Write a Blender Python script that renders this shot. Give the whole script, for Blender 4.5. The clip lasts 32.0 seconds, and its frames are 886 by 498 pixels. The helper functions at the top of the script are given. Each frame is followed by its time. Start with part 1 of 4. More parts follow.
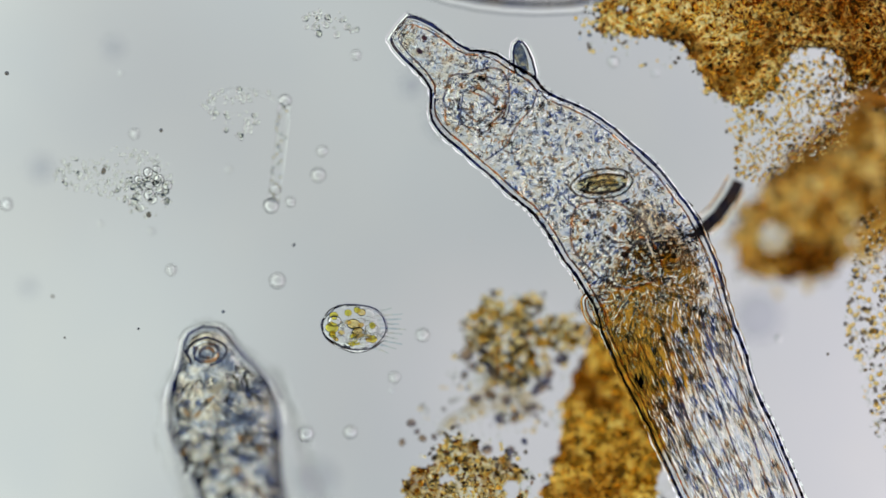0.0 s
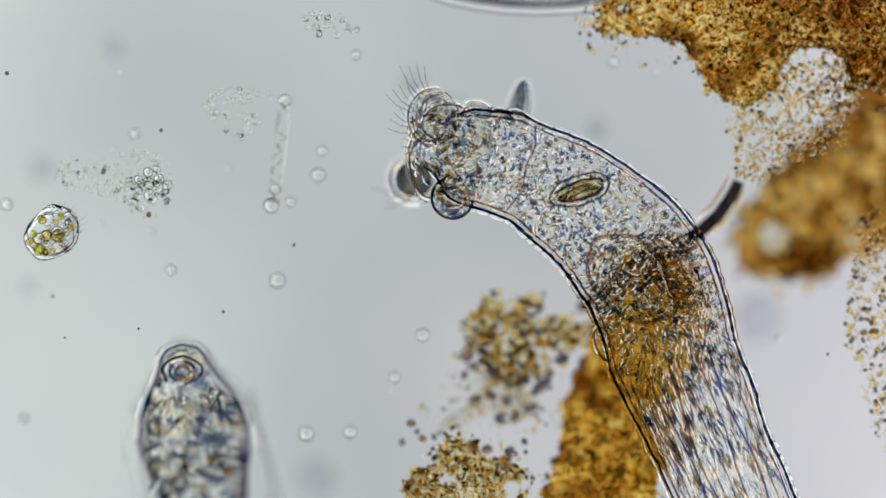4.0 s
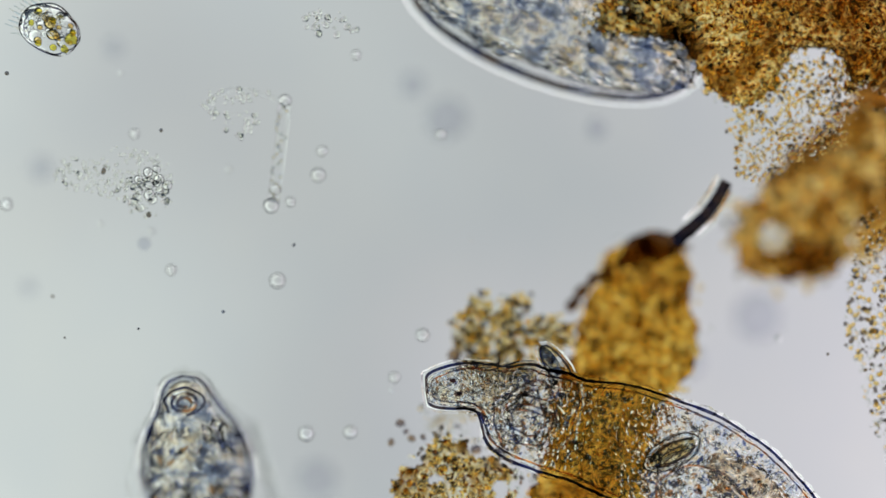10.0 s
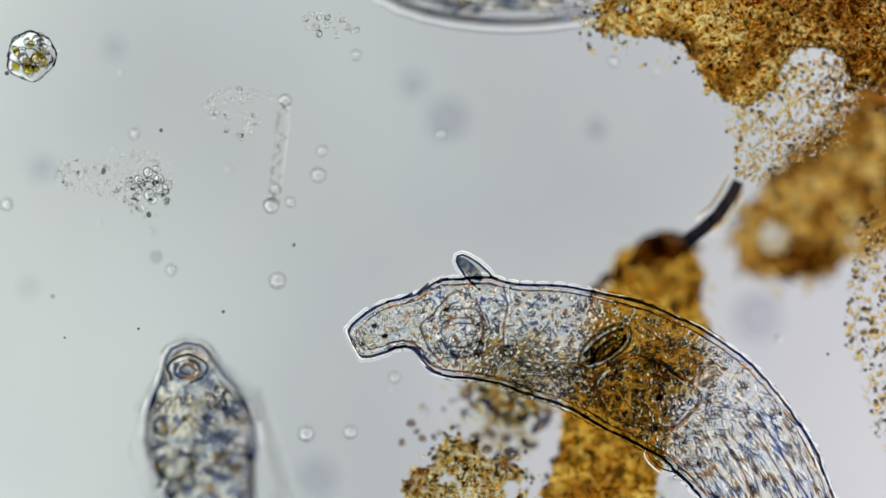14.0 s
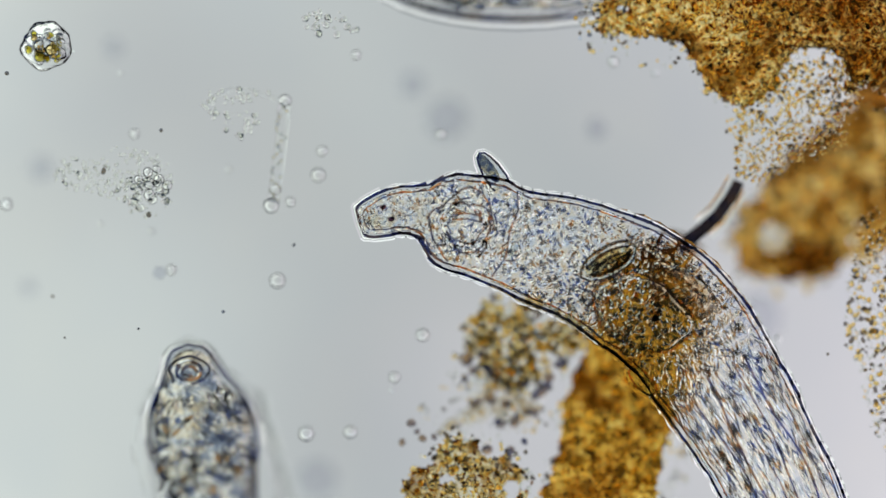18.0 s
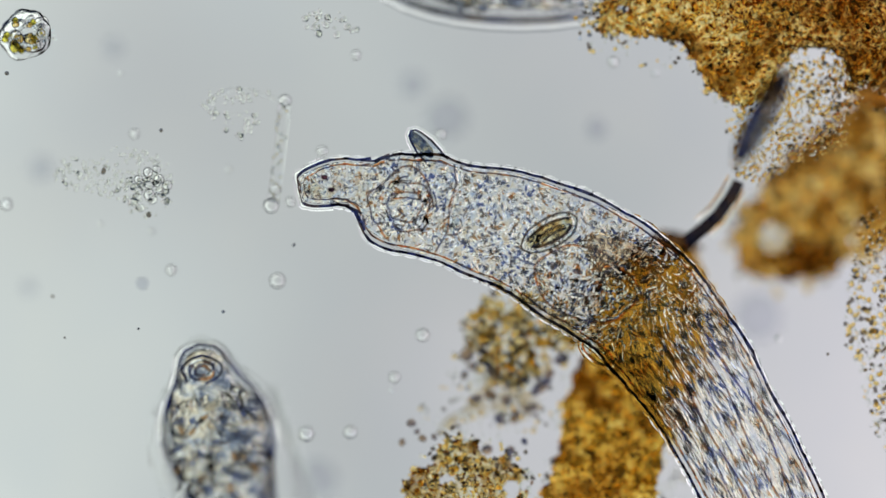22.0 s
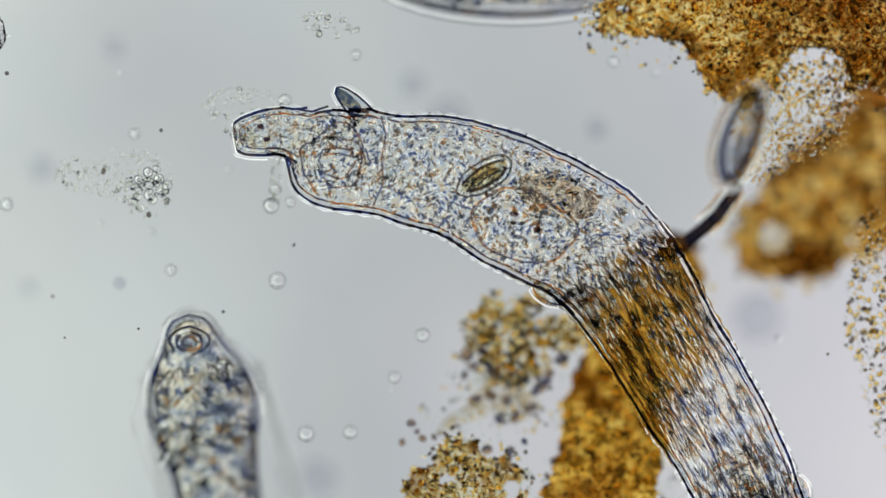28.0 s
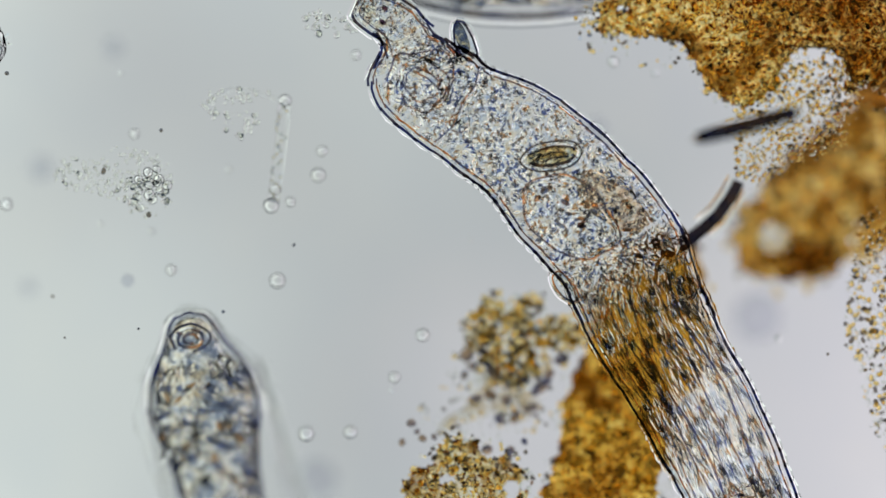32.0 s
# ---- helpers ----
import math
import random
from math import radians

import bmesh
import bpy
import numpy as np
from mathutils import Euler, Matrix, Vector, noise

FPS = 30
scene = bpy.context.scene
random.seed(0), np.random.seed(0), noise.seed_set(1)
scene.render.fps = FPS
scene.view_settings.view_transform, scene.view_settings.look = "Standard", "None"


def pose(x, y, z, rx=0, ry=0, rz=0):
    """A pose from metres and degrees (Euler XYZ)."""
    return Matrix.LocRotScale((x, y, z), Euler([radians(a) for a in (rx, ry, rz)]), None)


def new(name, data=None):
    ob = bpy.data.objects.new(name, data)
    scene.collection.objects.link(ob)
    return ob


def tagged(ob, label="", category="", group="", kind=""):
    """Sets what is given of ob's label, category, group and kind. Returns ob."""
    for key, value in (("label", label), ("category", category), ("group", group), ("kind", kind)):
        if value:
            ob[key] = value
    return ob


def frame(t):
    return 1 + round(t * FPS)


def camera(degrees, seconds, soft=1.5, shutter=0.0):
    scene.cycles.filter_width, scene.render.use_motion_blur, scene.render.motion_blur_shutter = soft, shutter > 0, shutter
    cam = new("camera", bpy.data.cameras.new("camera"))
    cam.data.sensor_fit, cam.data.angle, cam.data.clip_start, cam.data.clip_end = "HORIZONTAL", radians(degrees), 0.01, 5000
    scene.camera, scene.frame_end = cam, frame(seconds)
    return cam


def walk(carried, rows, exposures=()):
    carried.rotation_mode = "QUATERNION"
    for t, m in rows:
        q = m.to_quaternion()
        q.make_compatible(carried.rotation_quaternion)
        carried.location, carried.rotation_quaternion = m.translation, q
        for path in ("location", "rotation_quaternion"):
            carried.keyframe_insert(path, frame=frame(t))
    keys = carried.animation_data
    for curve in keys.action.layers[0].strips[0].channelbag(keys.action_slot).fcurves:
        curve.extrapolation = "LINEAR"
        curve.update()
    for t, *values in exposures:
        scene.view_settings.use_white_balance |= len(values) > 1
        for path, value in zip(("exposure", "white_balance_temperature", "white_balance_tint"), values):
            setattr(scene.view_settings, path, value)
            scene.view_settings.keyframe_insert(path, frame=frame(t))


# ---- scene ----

# A drop of pond water on a glass slide, built some 4000 times larger than life:
# 1 m here stands for about 0.25 mm. The slide lies flat, the lamp shines from below.
DEGREES = 14.0
EYE = 0.784 / math.tan(radians(DEGREES / 2))
cam = camera(DEGREES, 32.0, soft=1.5)
walk(cam, [(0.0, pose(0, 0, EYE)), (32.0, pose(0, 0, EYE))])
cam.data.dof.use_dof = True
cam.data.dof.focus_distance = EYE
cam.data.dof.aperture_fstop = 0.27

# ---- light ----
scene.view_settings.exposure = 0.0
world = bpy.data.worlds.new("dark_room")
world.use_nodes = True
world.node_tree.nodes["Background"].inputs["Color"].default_value = (0.55, 0.72, 1.0, 1)
world.node_tree.nodes["Background"].inputs["Strength"].default_value = 0.12
scene.world = world

LAMP_Z = -6.0
SLIDE_Z = -0.60


def at(u, v, z=0.0):
    """The place at height z that lies under the spot (u, v) of the field, in mm from its upper left corner."""
    k = (EYE - z) / EYE / 1000
    return Vector(((u - 784) * k, (441 - v) * k, z))


# ---- materials ----
def material(name):
    m = bpy.data.materials.new(name)
    m.use_nodes = True
    m.node_tree.nodes.clear()
    return m, m.node_tree


def node(tree, kind, **inputs):
    n = tree.nodes.new(kind)
    for key, value in inputs.items():
        n.inputs[key.replace("_", " ")].default_value = value
    return n


def ramp_node(tree, stops):
    r = tree.nodes.new("ShaderNodeValToRGB")
    while len(r.color_ramp.elements) < len(stops):
        r.color_ramp.elements.new(0.5)
    for e, (p, c) in zip(r.color_ramp.elements, stops):
        e.position, e.color = p, (*c, 1)
    return r


def coords(tree, stretch=(1, 1, 1), rest=False):
    mul = tree.nodes.new("ShaderNodeVectorMath")
    mul.operation = "MULTIPLY"
    mul.inputs[1].default_value = stretch
    if rest:
        c = tree.nodes.new("ShaderNodeAttribute")
        c.attribute_name = "rest"
        tree.links.new(c.outputs["Vector"], mul.inputs[0])
        return mul.outputs[0]
    c = tree.nodes.new("ShaderNodeTexCoord")
    o = tree.nodes.new("ShaderNodeObjectInfo")
    add = tree.nodes.new("ShaderNodeVectorMath")
    tree.links.new(c.outputs["Object"], add.inputs[0])
    tree.links.new(o.outputs["Random"], add.inputs[1])
    tree.links.new(add.outputs[0], mul.inputs[0])
    return mul.outputs[0]


def jelly(name, tints, ior, grain=0.0, scale=60.0, stretch=(1, 1, 1), tint_scale=None, coarse=0.0, patches=(), patch_scale=6.0, detail=3.0, rest=False, soft=False):
    """Clear living or gelatinous matter: it bends the light, and its grain breaks it into bright and dark specks.
    patches: a second, larger pattern of tints. rest: the pattern runs on over all rings of a body.
    soft: watery tissue that tints the light but does not bend it."""
    m, tree = material(name)
    out = tree.nodes.new("ShaderNodeOutputMaterial")
    ref = tree.nodes.new("ShaderNodeBsdfTransparent") if soft else node(tree, "ShaderNodeBsdfRefraction", Roughness=0.0, IOR=ior)
    tree.links.new(ref.outputs[0], out.inputs["Surface"])
    vec = coords(tree, stretch, rest)
    tex = node(tree, "ShaderNodeTexNoise", Scale=tint_scale or scale * 0.6, Detail=detail, Roughness=0.6)
    tree.links.new(vec, tex.inputs["Vector"])
    r = ramp_node(tree, tints)
    tree.links.new(tex.outputs["Fac"], r.inputs["Fac"])
    colour = r.outputs["Color"]
    if patches:
        big = node(tree, "ShaderNodeTexNoise", Scale=patch_scale, Detail=2.0, Roughness=0.5)
        tree.links.new(vec, big.inputs["Vector"])
        r2 = ramp_node(tree, patches)
        tree.links.new(big.outputs["Fac"], r2.inputs["Fac"])
        mix = tree.nodes.new("ShaderNodeMix")
        mix.data_type, mix.blend_type = "RGBA", "MULTIPLY"
        mix.inputs["Factor"].default_value = 1.0
        tree.links.new(colour, mix.inputs["A"])
        tree.links.new(r2.outputs["Color"], mix.inputs["B"])
        colour = mix.outputs["Result"]
    tree.links.new(colour, ref.inputs["Color"])
    if soft:
        return m
    normal = None
    for strength, s in ((coarse, scale * 0.3), (grain, scale)):
        if not strength:
            continue
        t = node(tree, "ShaderNodeTexNoise", Scale=s, Detail=2.0, Roughness=0.55, Distortion=0.4)
        tree.links.new(vec, t.inputs["Vector"])
        b = node(tree, "ShaderNodeBump", Strength=1.0, Distance=strength)
        tree.links.new(t.outputs["Fac"], b.inputs["Height"])
        if normal is not None:
            tree.links.new(normal, b.inputs["Normal"])
        normal = b.outputs[0]
    if normal is not None:
        tree.links.new(normal, ref.inputs["Normal"])
    return m


def lamp_material():
    m, tree = material("lamp_glow")
    out = tree.nodes.new("ShaderNodeOutputMaterial")
    em = tree.nodes.new("ShaderNodeEmission")
    tree.links.new(em.outputs[0], out.inputs["Surface"])
    c = tree.nodes.new("ShaderNodeTexCoord")
    grad = tree.nodes.new("ShaderNodeTexGradient")
    grad.gradient_type = "SPHERICAL"
    sc = tree.nodes.new("ShaderNodeVectorMath")
    sc.operation = "MULTIPLY"
    sc.inputs[1].default_value = (1 / 4.4, 1 / 3.0, 1)
    tree.links.new(c.outputs["Object"], sc.inputs[0])
    tree.links.new(sc.outputs[0], grad.inputs["Vector"])
    # nearly even in view; a bright ring added outside feeds halos, darkness beyond it outlines
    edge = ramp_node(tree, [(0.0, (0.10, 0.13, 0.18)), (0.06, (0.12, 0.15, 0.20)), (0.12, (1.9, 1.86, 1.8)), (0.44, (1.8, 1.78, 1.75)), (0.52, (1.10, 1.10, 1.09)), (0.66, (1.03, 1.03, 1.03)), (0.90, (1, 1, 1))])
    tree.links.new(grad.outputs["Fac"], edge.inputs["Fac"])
    tex = node(tree, "ShaderNodeTexNoise", Scale=0.8, Detail=2.0, Roughness=0.5)
    tree.links.new(c.outputs["Object"], tex.inputs["Vector"])
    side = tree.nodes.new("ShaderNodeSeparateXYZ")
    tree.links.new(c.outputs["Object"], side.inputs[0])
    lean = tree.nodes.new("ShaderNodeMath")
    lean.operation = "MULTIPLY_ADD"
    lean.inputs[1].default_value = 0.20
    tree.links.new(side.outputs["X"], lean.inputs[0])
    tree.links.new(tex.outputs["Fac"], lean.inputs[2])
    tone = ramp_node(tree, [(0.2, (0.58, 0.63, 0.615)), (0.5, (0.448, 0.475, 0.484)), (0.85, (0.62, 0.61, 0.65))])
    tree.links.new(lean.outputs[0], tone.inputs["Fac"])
    mix = tree.nodes.new("ShaderNodeMix")
    mix.data_type, mix.blend_type = "RGBA", "MULTIPLY"
    mix.inputs["Factor"].default_value = 1.0
    tree.links.new(edge.outputs["Color"], mix.inputs["A"])
    tree.links.new(tone.outputs["Color"], mix.inputs["B"])
    tree.links.new(mix.outputs["Result"], em.inputs["Color"])
    return m


def glass_material():
    m, tree = material("slide_glass")
    out = tree.nodes.new("ShaderNodeOutputMaterial")
    glass = node(tree, "ShaderNodeBsdfRefraction", Roughness=0.0, IOR=1.15)
    c = tree.nodes.new("ShaderNodeTexCoord")
    tex = node(tree, "ShaderNodeTexNoise", Scale=3.0, Detail=4.0, Roughness=0.6)
    tree.links.new(c.outputs["Object"], tex.inputs["Vector"])
    r = ramp_node(tree, [(0.35, (0.975, 0.982, 0.99)), (0.65, (1.0, 1.0, 0.995))])
    tree.links.new(tex.outputs["Fac"], r.inputs["Fac"])
    tree.links.new(r.outputs["Color"], glass.inputs["Color"])
    tree.links.new(glass.outputs[0], out.inputs["Surface"])
    return m


CLEAR = [(0.3, (0.985, 0.99, 1.0)), (0.7, (1.0, 0.997, 0.98))]
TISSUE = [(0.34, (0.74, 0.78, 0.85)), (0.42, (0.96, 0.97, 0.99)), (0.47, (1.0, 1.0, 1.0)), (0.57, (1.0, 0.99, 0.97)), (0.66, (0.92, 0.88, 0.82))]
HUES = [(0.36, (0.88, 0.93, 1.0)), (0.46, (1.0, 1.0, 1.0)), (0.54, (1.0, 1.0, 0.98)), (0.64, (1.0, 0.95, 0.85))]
CUTICLE = jelly("cuticle", CLEAR, 1.004, rest=True)
# dark tint for drawn outlines, where edges would bend the light away
DARK_OUTLINE = jelly("dark_outline", [(0.35, (0.13, 0.18, 0.44)), (0.5, (0.26, 0.28, 0.40)), (0.65, (0.42, 0.33, 0.28))], 1.0, tint_scale=18, soft=True)
STRAND = jelly("muscle_strand", [(0.4, (0.30, 0.34, 0.60)), (0.5, (0.55, 0.50, 0.60)), (0.6, (0.80, 0.62, 0.42))], 1.0, tint_scale=24, soft=True)
# paler tint for the second, inner outline and for folds of the organs
INNER_LINE = jelly("inner_fold", [(0.4, (0.34, 0.40, 0.58)), (0.6, (0.94, 0.66, 0.40))], 1.0, tint_scale=30, soft=True)
SKIN = jelly("thin_skin", CLEAR, 1.04, 0.003, 40)
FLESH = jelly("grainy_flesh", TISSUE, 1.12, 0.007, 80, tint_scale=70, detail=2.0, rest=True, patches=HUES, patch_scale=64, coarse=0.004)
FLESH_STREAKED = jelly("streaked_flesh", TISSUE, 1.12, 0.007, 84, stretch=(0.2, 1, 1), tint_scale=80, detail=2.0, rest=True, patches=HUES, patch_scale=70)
WEB = jelly("clear_web", [(0.38, (0.88, 0.91, 0.95)), (0.45, (1.0, 1.0, 1.0)), (0.6, (1.0, 0.98, 0.95))], 1.0, tint_scale=80, detail=2.0, rest=True, soft=True)
# clear prisms added along edges to imitate the white optical halo
HALO = jelly("halo_prism", CLEAR, 1.13)
# prism grains that throw bright glints, and tinted ones for their dark sides
GLINT = jelly("glint_granule", CLEAR, 1.14)
DARK_STROKE = jelly("shade_granule", [(0.40, (0.46, 0.53, 0.74)), (0.50, (0.62, 0.64, 0.68)), (0.60, (0.84, 0.68, 0.50))], 1.0, tint_scale=30, soft=True)
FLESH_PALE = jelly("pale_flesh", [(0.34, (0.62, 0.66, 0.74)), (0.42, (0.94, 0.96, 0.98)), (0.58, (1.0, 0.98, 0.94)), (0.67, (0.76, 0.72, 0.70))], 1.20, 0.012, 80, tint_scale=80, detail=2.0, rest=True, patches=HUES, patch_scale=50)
JAW_MUSCLE = jelly("jaw_muscle", [(0.38, (0.80, 0.68, 0.44)), (0.5, (0.97, 0.88, 0.66)), (0.62, (1.0, 0.98, 0.90))], 1.05, 0.008, 60, tint_scale=50)
JAW = jelly("jaw_plate", [(0.35, (0.18, 0.22, 0.34)), (0.65, (0.60, 0.46, 0.32))], 1.0, tint_scale=60, soft=True)
FEELER = jelly("feeler_core", [(0.38, (0.14, 0.20, 0.36)), (0.49, (0.46, 0.50, 0.56)), (0.62, (0.85, 0.76, 0.58))], 1.0, tint_scale=60, soft=True)
CILIA = jelly("cilia", [(0.35, (0.66, 0.69, 0.75)), (0.65, (0.86, 0.84, 0.80))], 1.0, tint_scale=40, soft=True)
HEAD_FLESH = jelly("head_flesh", [(0.36, (0.66, 0.72, 0.80)), (0.42, (0.98, 0.99, 1.0)), (0.60, (1.0, 0.98, 0.93)), (0.67, (0.8, 0.78, 0.78))], 1.0, tint_scale=70, detail=2.0, soft=True, patches=HUES, patch_scale=40)
LOBE = jelly("lobe_flesh", [(0.36, (0.34, 0.40, 0.54)), (0.42, (0.78, 0.82, 0.88)), (0.46, (0.98, 0.99, 1.0)), (0.57, (1.0, 0.95, 0.82)), (0.66, (0.5, 0.45, 0.42))], 1.018, 0.012, 50, tint_scale=46, detail=2.0)
GREY_LOBE = jelly("grey_lobe", [(0.38, (0.26, 0.30, 0.36)), (0.6, (0.55, 0.53, 0.48))], 1.02, tint_scale=30)
DARK_LUMP = jelly("dark_lump", [(0.38, (0.48, 0.55, 0.68)), (0.5, (0.80, 0.81, 0.83)), (0.62, (0.97, 0.90, 0.76))], 1.04, 0.006, 40, tint_scale=40)
FLESH_COARSE = jelly("coarse_flesh", [(0.36, (0.32, 0.37, 0.48)), (0.43, (0.60, 0.64, 0.72)), (0.48, (0.97, 0.97, 0.96)), (0.56, (1.0, 0.96, 0.87)), (0.62, (0.88, 0.80, 0.68)), (0.68, (0.48, 0.48, 0.53))], 1.12, 0.035, 34, tint_scale=26, detail=2.0)
ORGAN = jelly("organ_wall", [(0.3, (0.86, 0.93, 0.98)), (0.7, (1.0, 0.98, 0.93))], 1.03, 0.014, 60)
GUT = jelly("dark_gut", [(0.38, (0.50, 0.42, 0.36)), (0.47, (0.88, 0.80, 0.68)), (0.6, (1.0, 0.96, 0.88))], 1.10, 0.02, 60, tint_scale=50)
SHEATH = jelly("clear_sheath", CLEAR, 1.002)
DARK_SPOT = jelly("dark_spot", [(0.3, (0.14, 0.18, 0.42)), (0.7, (0.50, 0.24, 0.14))], 1.04)
GOLD_BEAD = jelly("gold_bead", [(0.3, (0.95, 0.78, 0.42)), (0.7, (1.0, 0.94, 0.70))], 1.16)
GOLD_GLINT = jelly("gold_glint", [(0.3, (0.96, 0.84, 0.52)), (0.7, (1.0, 0.96, 0.80))], 1.14)
BROWN_STROKE = jelly("brown_stroke", [(0.4, (0.48, 0.33, 0.16)), (0.6, (0.80, 0.60, 0.34))], 1.0, tint_scale=20, soft=True)
BLUE_LUMP = jelly("blue_black_lump", [(0.38, (0.20, 0.24, 0.38)), (0.5, (0.50, 0.47, 0.50)), (0.62, (0.74, 0.62, 0.48))], 1.05, 0.006, 40, tint_scale=30)
SLIME = jelly("floc_slime", [(0.36, (0.74, 0.66, 0.50)), (0.47, (0.93, 0.89, 0.80)), (0.58, (1.0, 1.0, 1.0))], 1.08, 0.03, 40, tint_scale=26)
PALE_BEAD = jelly("pale_bead", CLEAR, 1.07)
GREEN_BEAD = jelly("green_bead", [(0.3, (0.78, 0.78, 0.30)), (0.7, (1.0, 0.90, 0.42))], 1.10)
CLEAR_BEAD = jelly("clear_bead", CLEAR, 1.13)
CLEAR_GRAIN = jelly("clear_grain", [(0.3, (0.85, 0.90, 0.96)), (0.7, (1.0, 0.96, 0.86))], 1.18)
FAINT_BEAD = jelly("faint_bead", CLEAR, 1.05)
DARK_BEAD = jelly("dark_bead", [(0.35, (0.36, 0.42, 0.54)), (0.65, (0.66, 0.54, 0.36))], 1.06)
GREY_BEAD = jelly("grey_bead", [(0.3, (0.86, 0.87, 0.90)), (0.7, (0.92, 0.92, 0.94))], 1.008)
BROWN = [(0.34, (0.26, 0.16, 0.06)), (0.41, (0.78, 0.54, 0.20)), (0.47, (1.0, 0.84, 0.42)), (0.55, (1.0, 0.96, 0.74)), (0.62, (1.0, 0.82, 0.42)), (0.69, (0.52, 0.34, 0.14))]
GOLDEN = [(0.34, (0.52, 0.44, 0.28)), (0.42, (0.94, 0.84, 0.52)), (0.48, (1.0, 0.96, 0.76)), (0.55, (1.0, 1.0, 0.98)), (0.70, (0.92, 0.80, 0.48))]
PALE = [(0.34, (0.50, 0.38, 0.20)), (0.43, (0.90, 0.80, 0.48)), (0.49, (1.0, 0.98, 0.90)), (0.60, (1.0, 1.0, 1.0))]
DENSE = [(0.36, (0.62, 0.50, 0.38)), (0.48, (0.96, 0.93, 0.88)), (0.6, (1.0, 1.0, 1.0))]
DEEP = [(0.37, (0.60, 0.49, 0.34)), (0.43, (0.95, 0.92, 0.86)), (0.52, (1.0, 1.0, 1.0))]
FLOC_BROWN = jelly("brown_floc", [(p, (min(1, r * 1.12), g * 1.0, b * 0.98)) for p, (r, g, b) in BROWN], 1.11, 0.020, 90, coarse=0.005, tint_scale=66, detail=3.0, patches=DEEP, patch_scale=10)
FLOC_DARK = jelly("dark_brown_floc", [(0.36, (0.20, 0.12, 0.05)), (0.46, (0.46, 0.29, 0.11)), (0.56, (0.72, 0.50, 0.22)), (0.66, (0.50, 0.32, 0.13))], 1.04, 0.02, 45, tint_scale=24, detail=2.0)
FLOC_DEEP = jelly("deep_brown_floc", [(p, (r, g * 0.97, b * 0.92)) for p, (r, g, b) in BROWN], 1.06, 0.02, 45, coarse=0.02, tint_scale=34, detail=2.5, patches=[(0.38, (0.50, 0.38, 0.22)), (0.48, (0.92, 0.87, 0.76)), (0.6, (1.0, 1.0, 1.0))], patch_scale=13)
FLOC_GOLD = jelly("golden_floc", GOLDEN, 1.05, 0.03, 55, coarse=0.03, tint_scale=46, patches=DENSE, patch_scale=14)
FLOC_PALE = jelly("pale_floc", PALE, 1.05, 0.03, 45, tint_scale=30, detail=2.0)
FLAKE = jelly("flake_brown", [(0.34, (0.17, 0.11, 0.04)), (0.42, (0.60, 0.41, 0.11)), (0.49, (0.98, 0.73, 0.25)), (0.58, (1.0, 0.90, 0.50)), (0.68, (0.82, 0.57, 0.18))], 1.09, 0.022, 60, coarse=0.02, tint_scale=54, detail=2.5, patches=DENSE, patch_scale=13)
STALK = jelly("stalk_dark", [(0.35, (0.06, 0.08, 0.15)), (0.65, (0.34, 0.26, 0.20))], 1.05, 0.01, 40, tint_scale=40)
FLAKE_DARK = jelly("flake_dark", [(0.35, (0.22, 0.16, 0.14)), (0.65, (0.58, 0.40, 0.22))], 1.05, 0.020, 40, tint_scale=40)


# ---- mesh helpers ----
def link(name, verts, faces, mat, parent=None, label="", smooth=True):
    me = bpy.data.meshes.new(name)
    me.from_pydata(verts, [], faces)
    me.materials.append(mat)
    if smooth:
        me.polygons.foreach_set("use_smooth", [True] * len(me.polygons))
    me.update()
    ob = new(name, me)
    ob.parent = parent
    if label:
        tagged(ob, label)
    return ob


def lathe(stations, around=32, wobble=0.0, seed=0.0, flat=1.0, start=0.0, ends=(True, True)):
    """A body turned about x. stations: (x, radius). flat squeezes it in z; start carries its unevenness on from piece to piece."""
    verts, faces = [], []
    for x, r in stations:
        for j in range(around):
            a = 2 * math.pi * j / around
            k = r
            if wobble:
                k *= 1 + wobble * noise.noise(Vector(((x + start) * 14 + seed, math.cos(a) * 1.7, math.sin(a) * 1.7)))
            verts.append((x, k * math.cos(a), k * math.sin(a) * flat))
    n = len(stations)
    for i in range(n - 1):
        for j in range(around):
            a, b = i * around + j, i * around + (j + 1) % around
            faces.append((a, b, b + around, a + around))
    if ends[0]:
        faces.append(tuple(range(around))[::-1])
    if ends[1]:
        faces.append(tuple(range((n - 1) * around, n * around)))
    return verts, [f[::-1] for f in faces]


def oval(length, width, around=24, rings=13, wobble=0.0, seed=0.0, power=1.0, flat=1.0):
    """An egg-shaped stack of stations; power < 1 gives blunter ends."""
    st = []
    for i in range(rings):
        a = math.pi * i / (rings - 1)
        st.append((-math.cos(a) * length / 2, max(0.0004, math.sin(a) ** power * width / 2)))
    return lathe(st, around, wobble, seed, flat)


ICO = bmesh.new()
bmesh.ops.create_icosphere(ICO, subdivisions=2, radius=1.0)
ICO_V = np.array([v.co[:] for v in ICO.verts])
ICO_F = [tuple(v.index for v in f.verts) for f in ICO.faces]
ICO.free()


def grains(spots, seed=0):
    """Many small uneven grains in one mesh. spots: (place, radius)."""
    rnd = random.Random(seed)
    verts, faces = [], []
    for p, r in spots:
        base = len(verts)
        k = (r * rnd.uniform(0.75, 1.3), r * rnd.uniform(0.75, 1.3), r * rnd.uniform(0.7, 1.1))
        verts.extend((p[0] + x * k[0], p[1] + y * k[1], p[2] + z * k[2]) for x, y, z in ICO_V)
        faces.extend((base + a, base + b, base + c) for a, b, c in ICO_F)
    return verts, faces


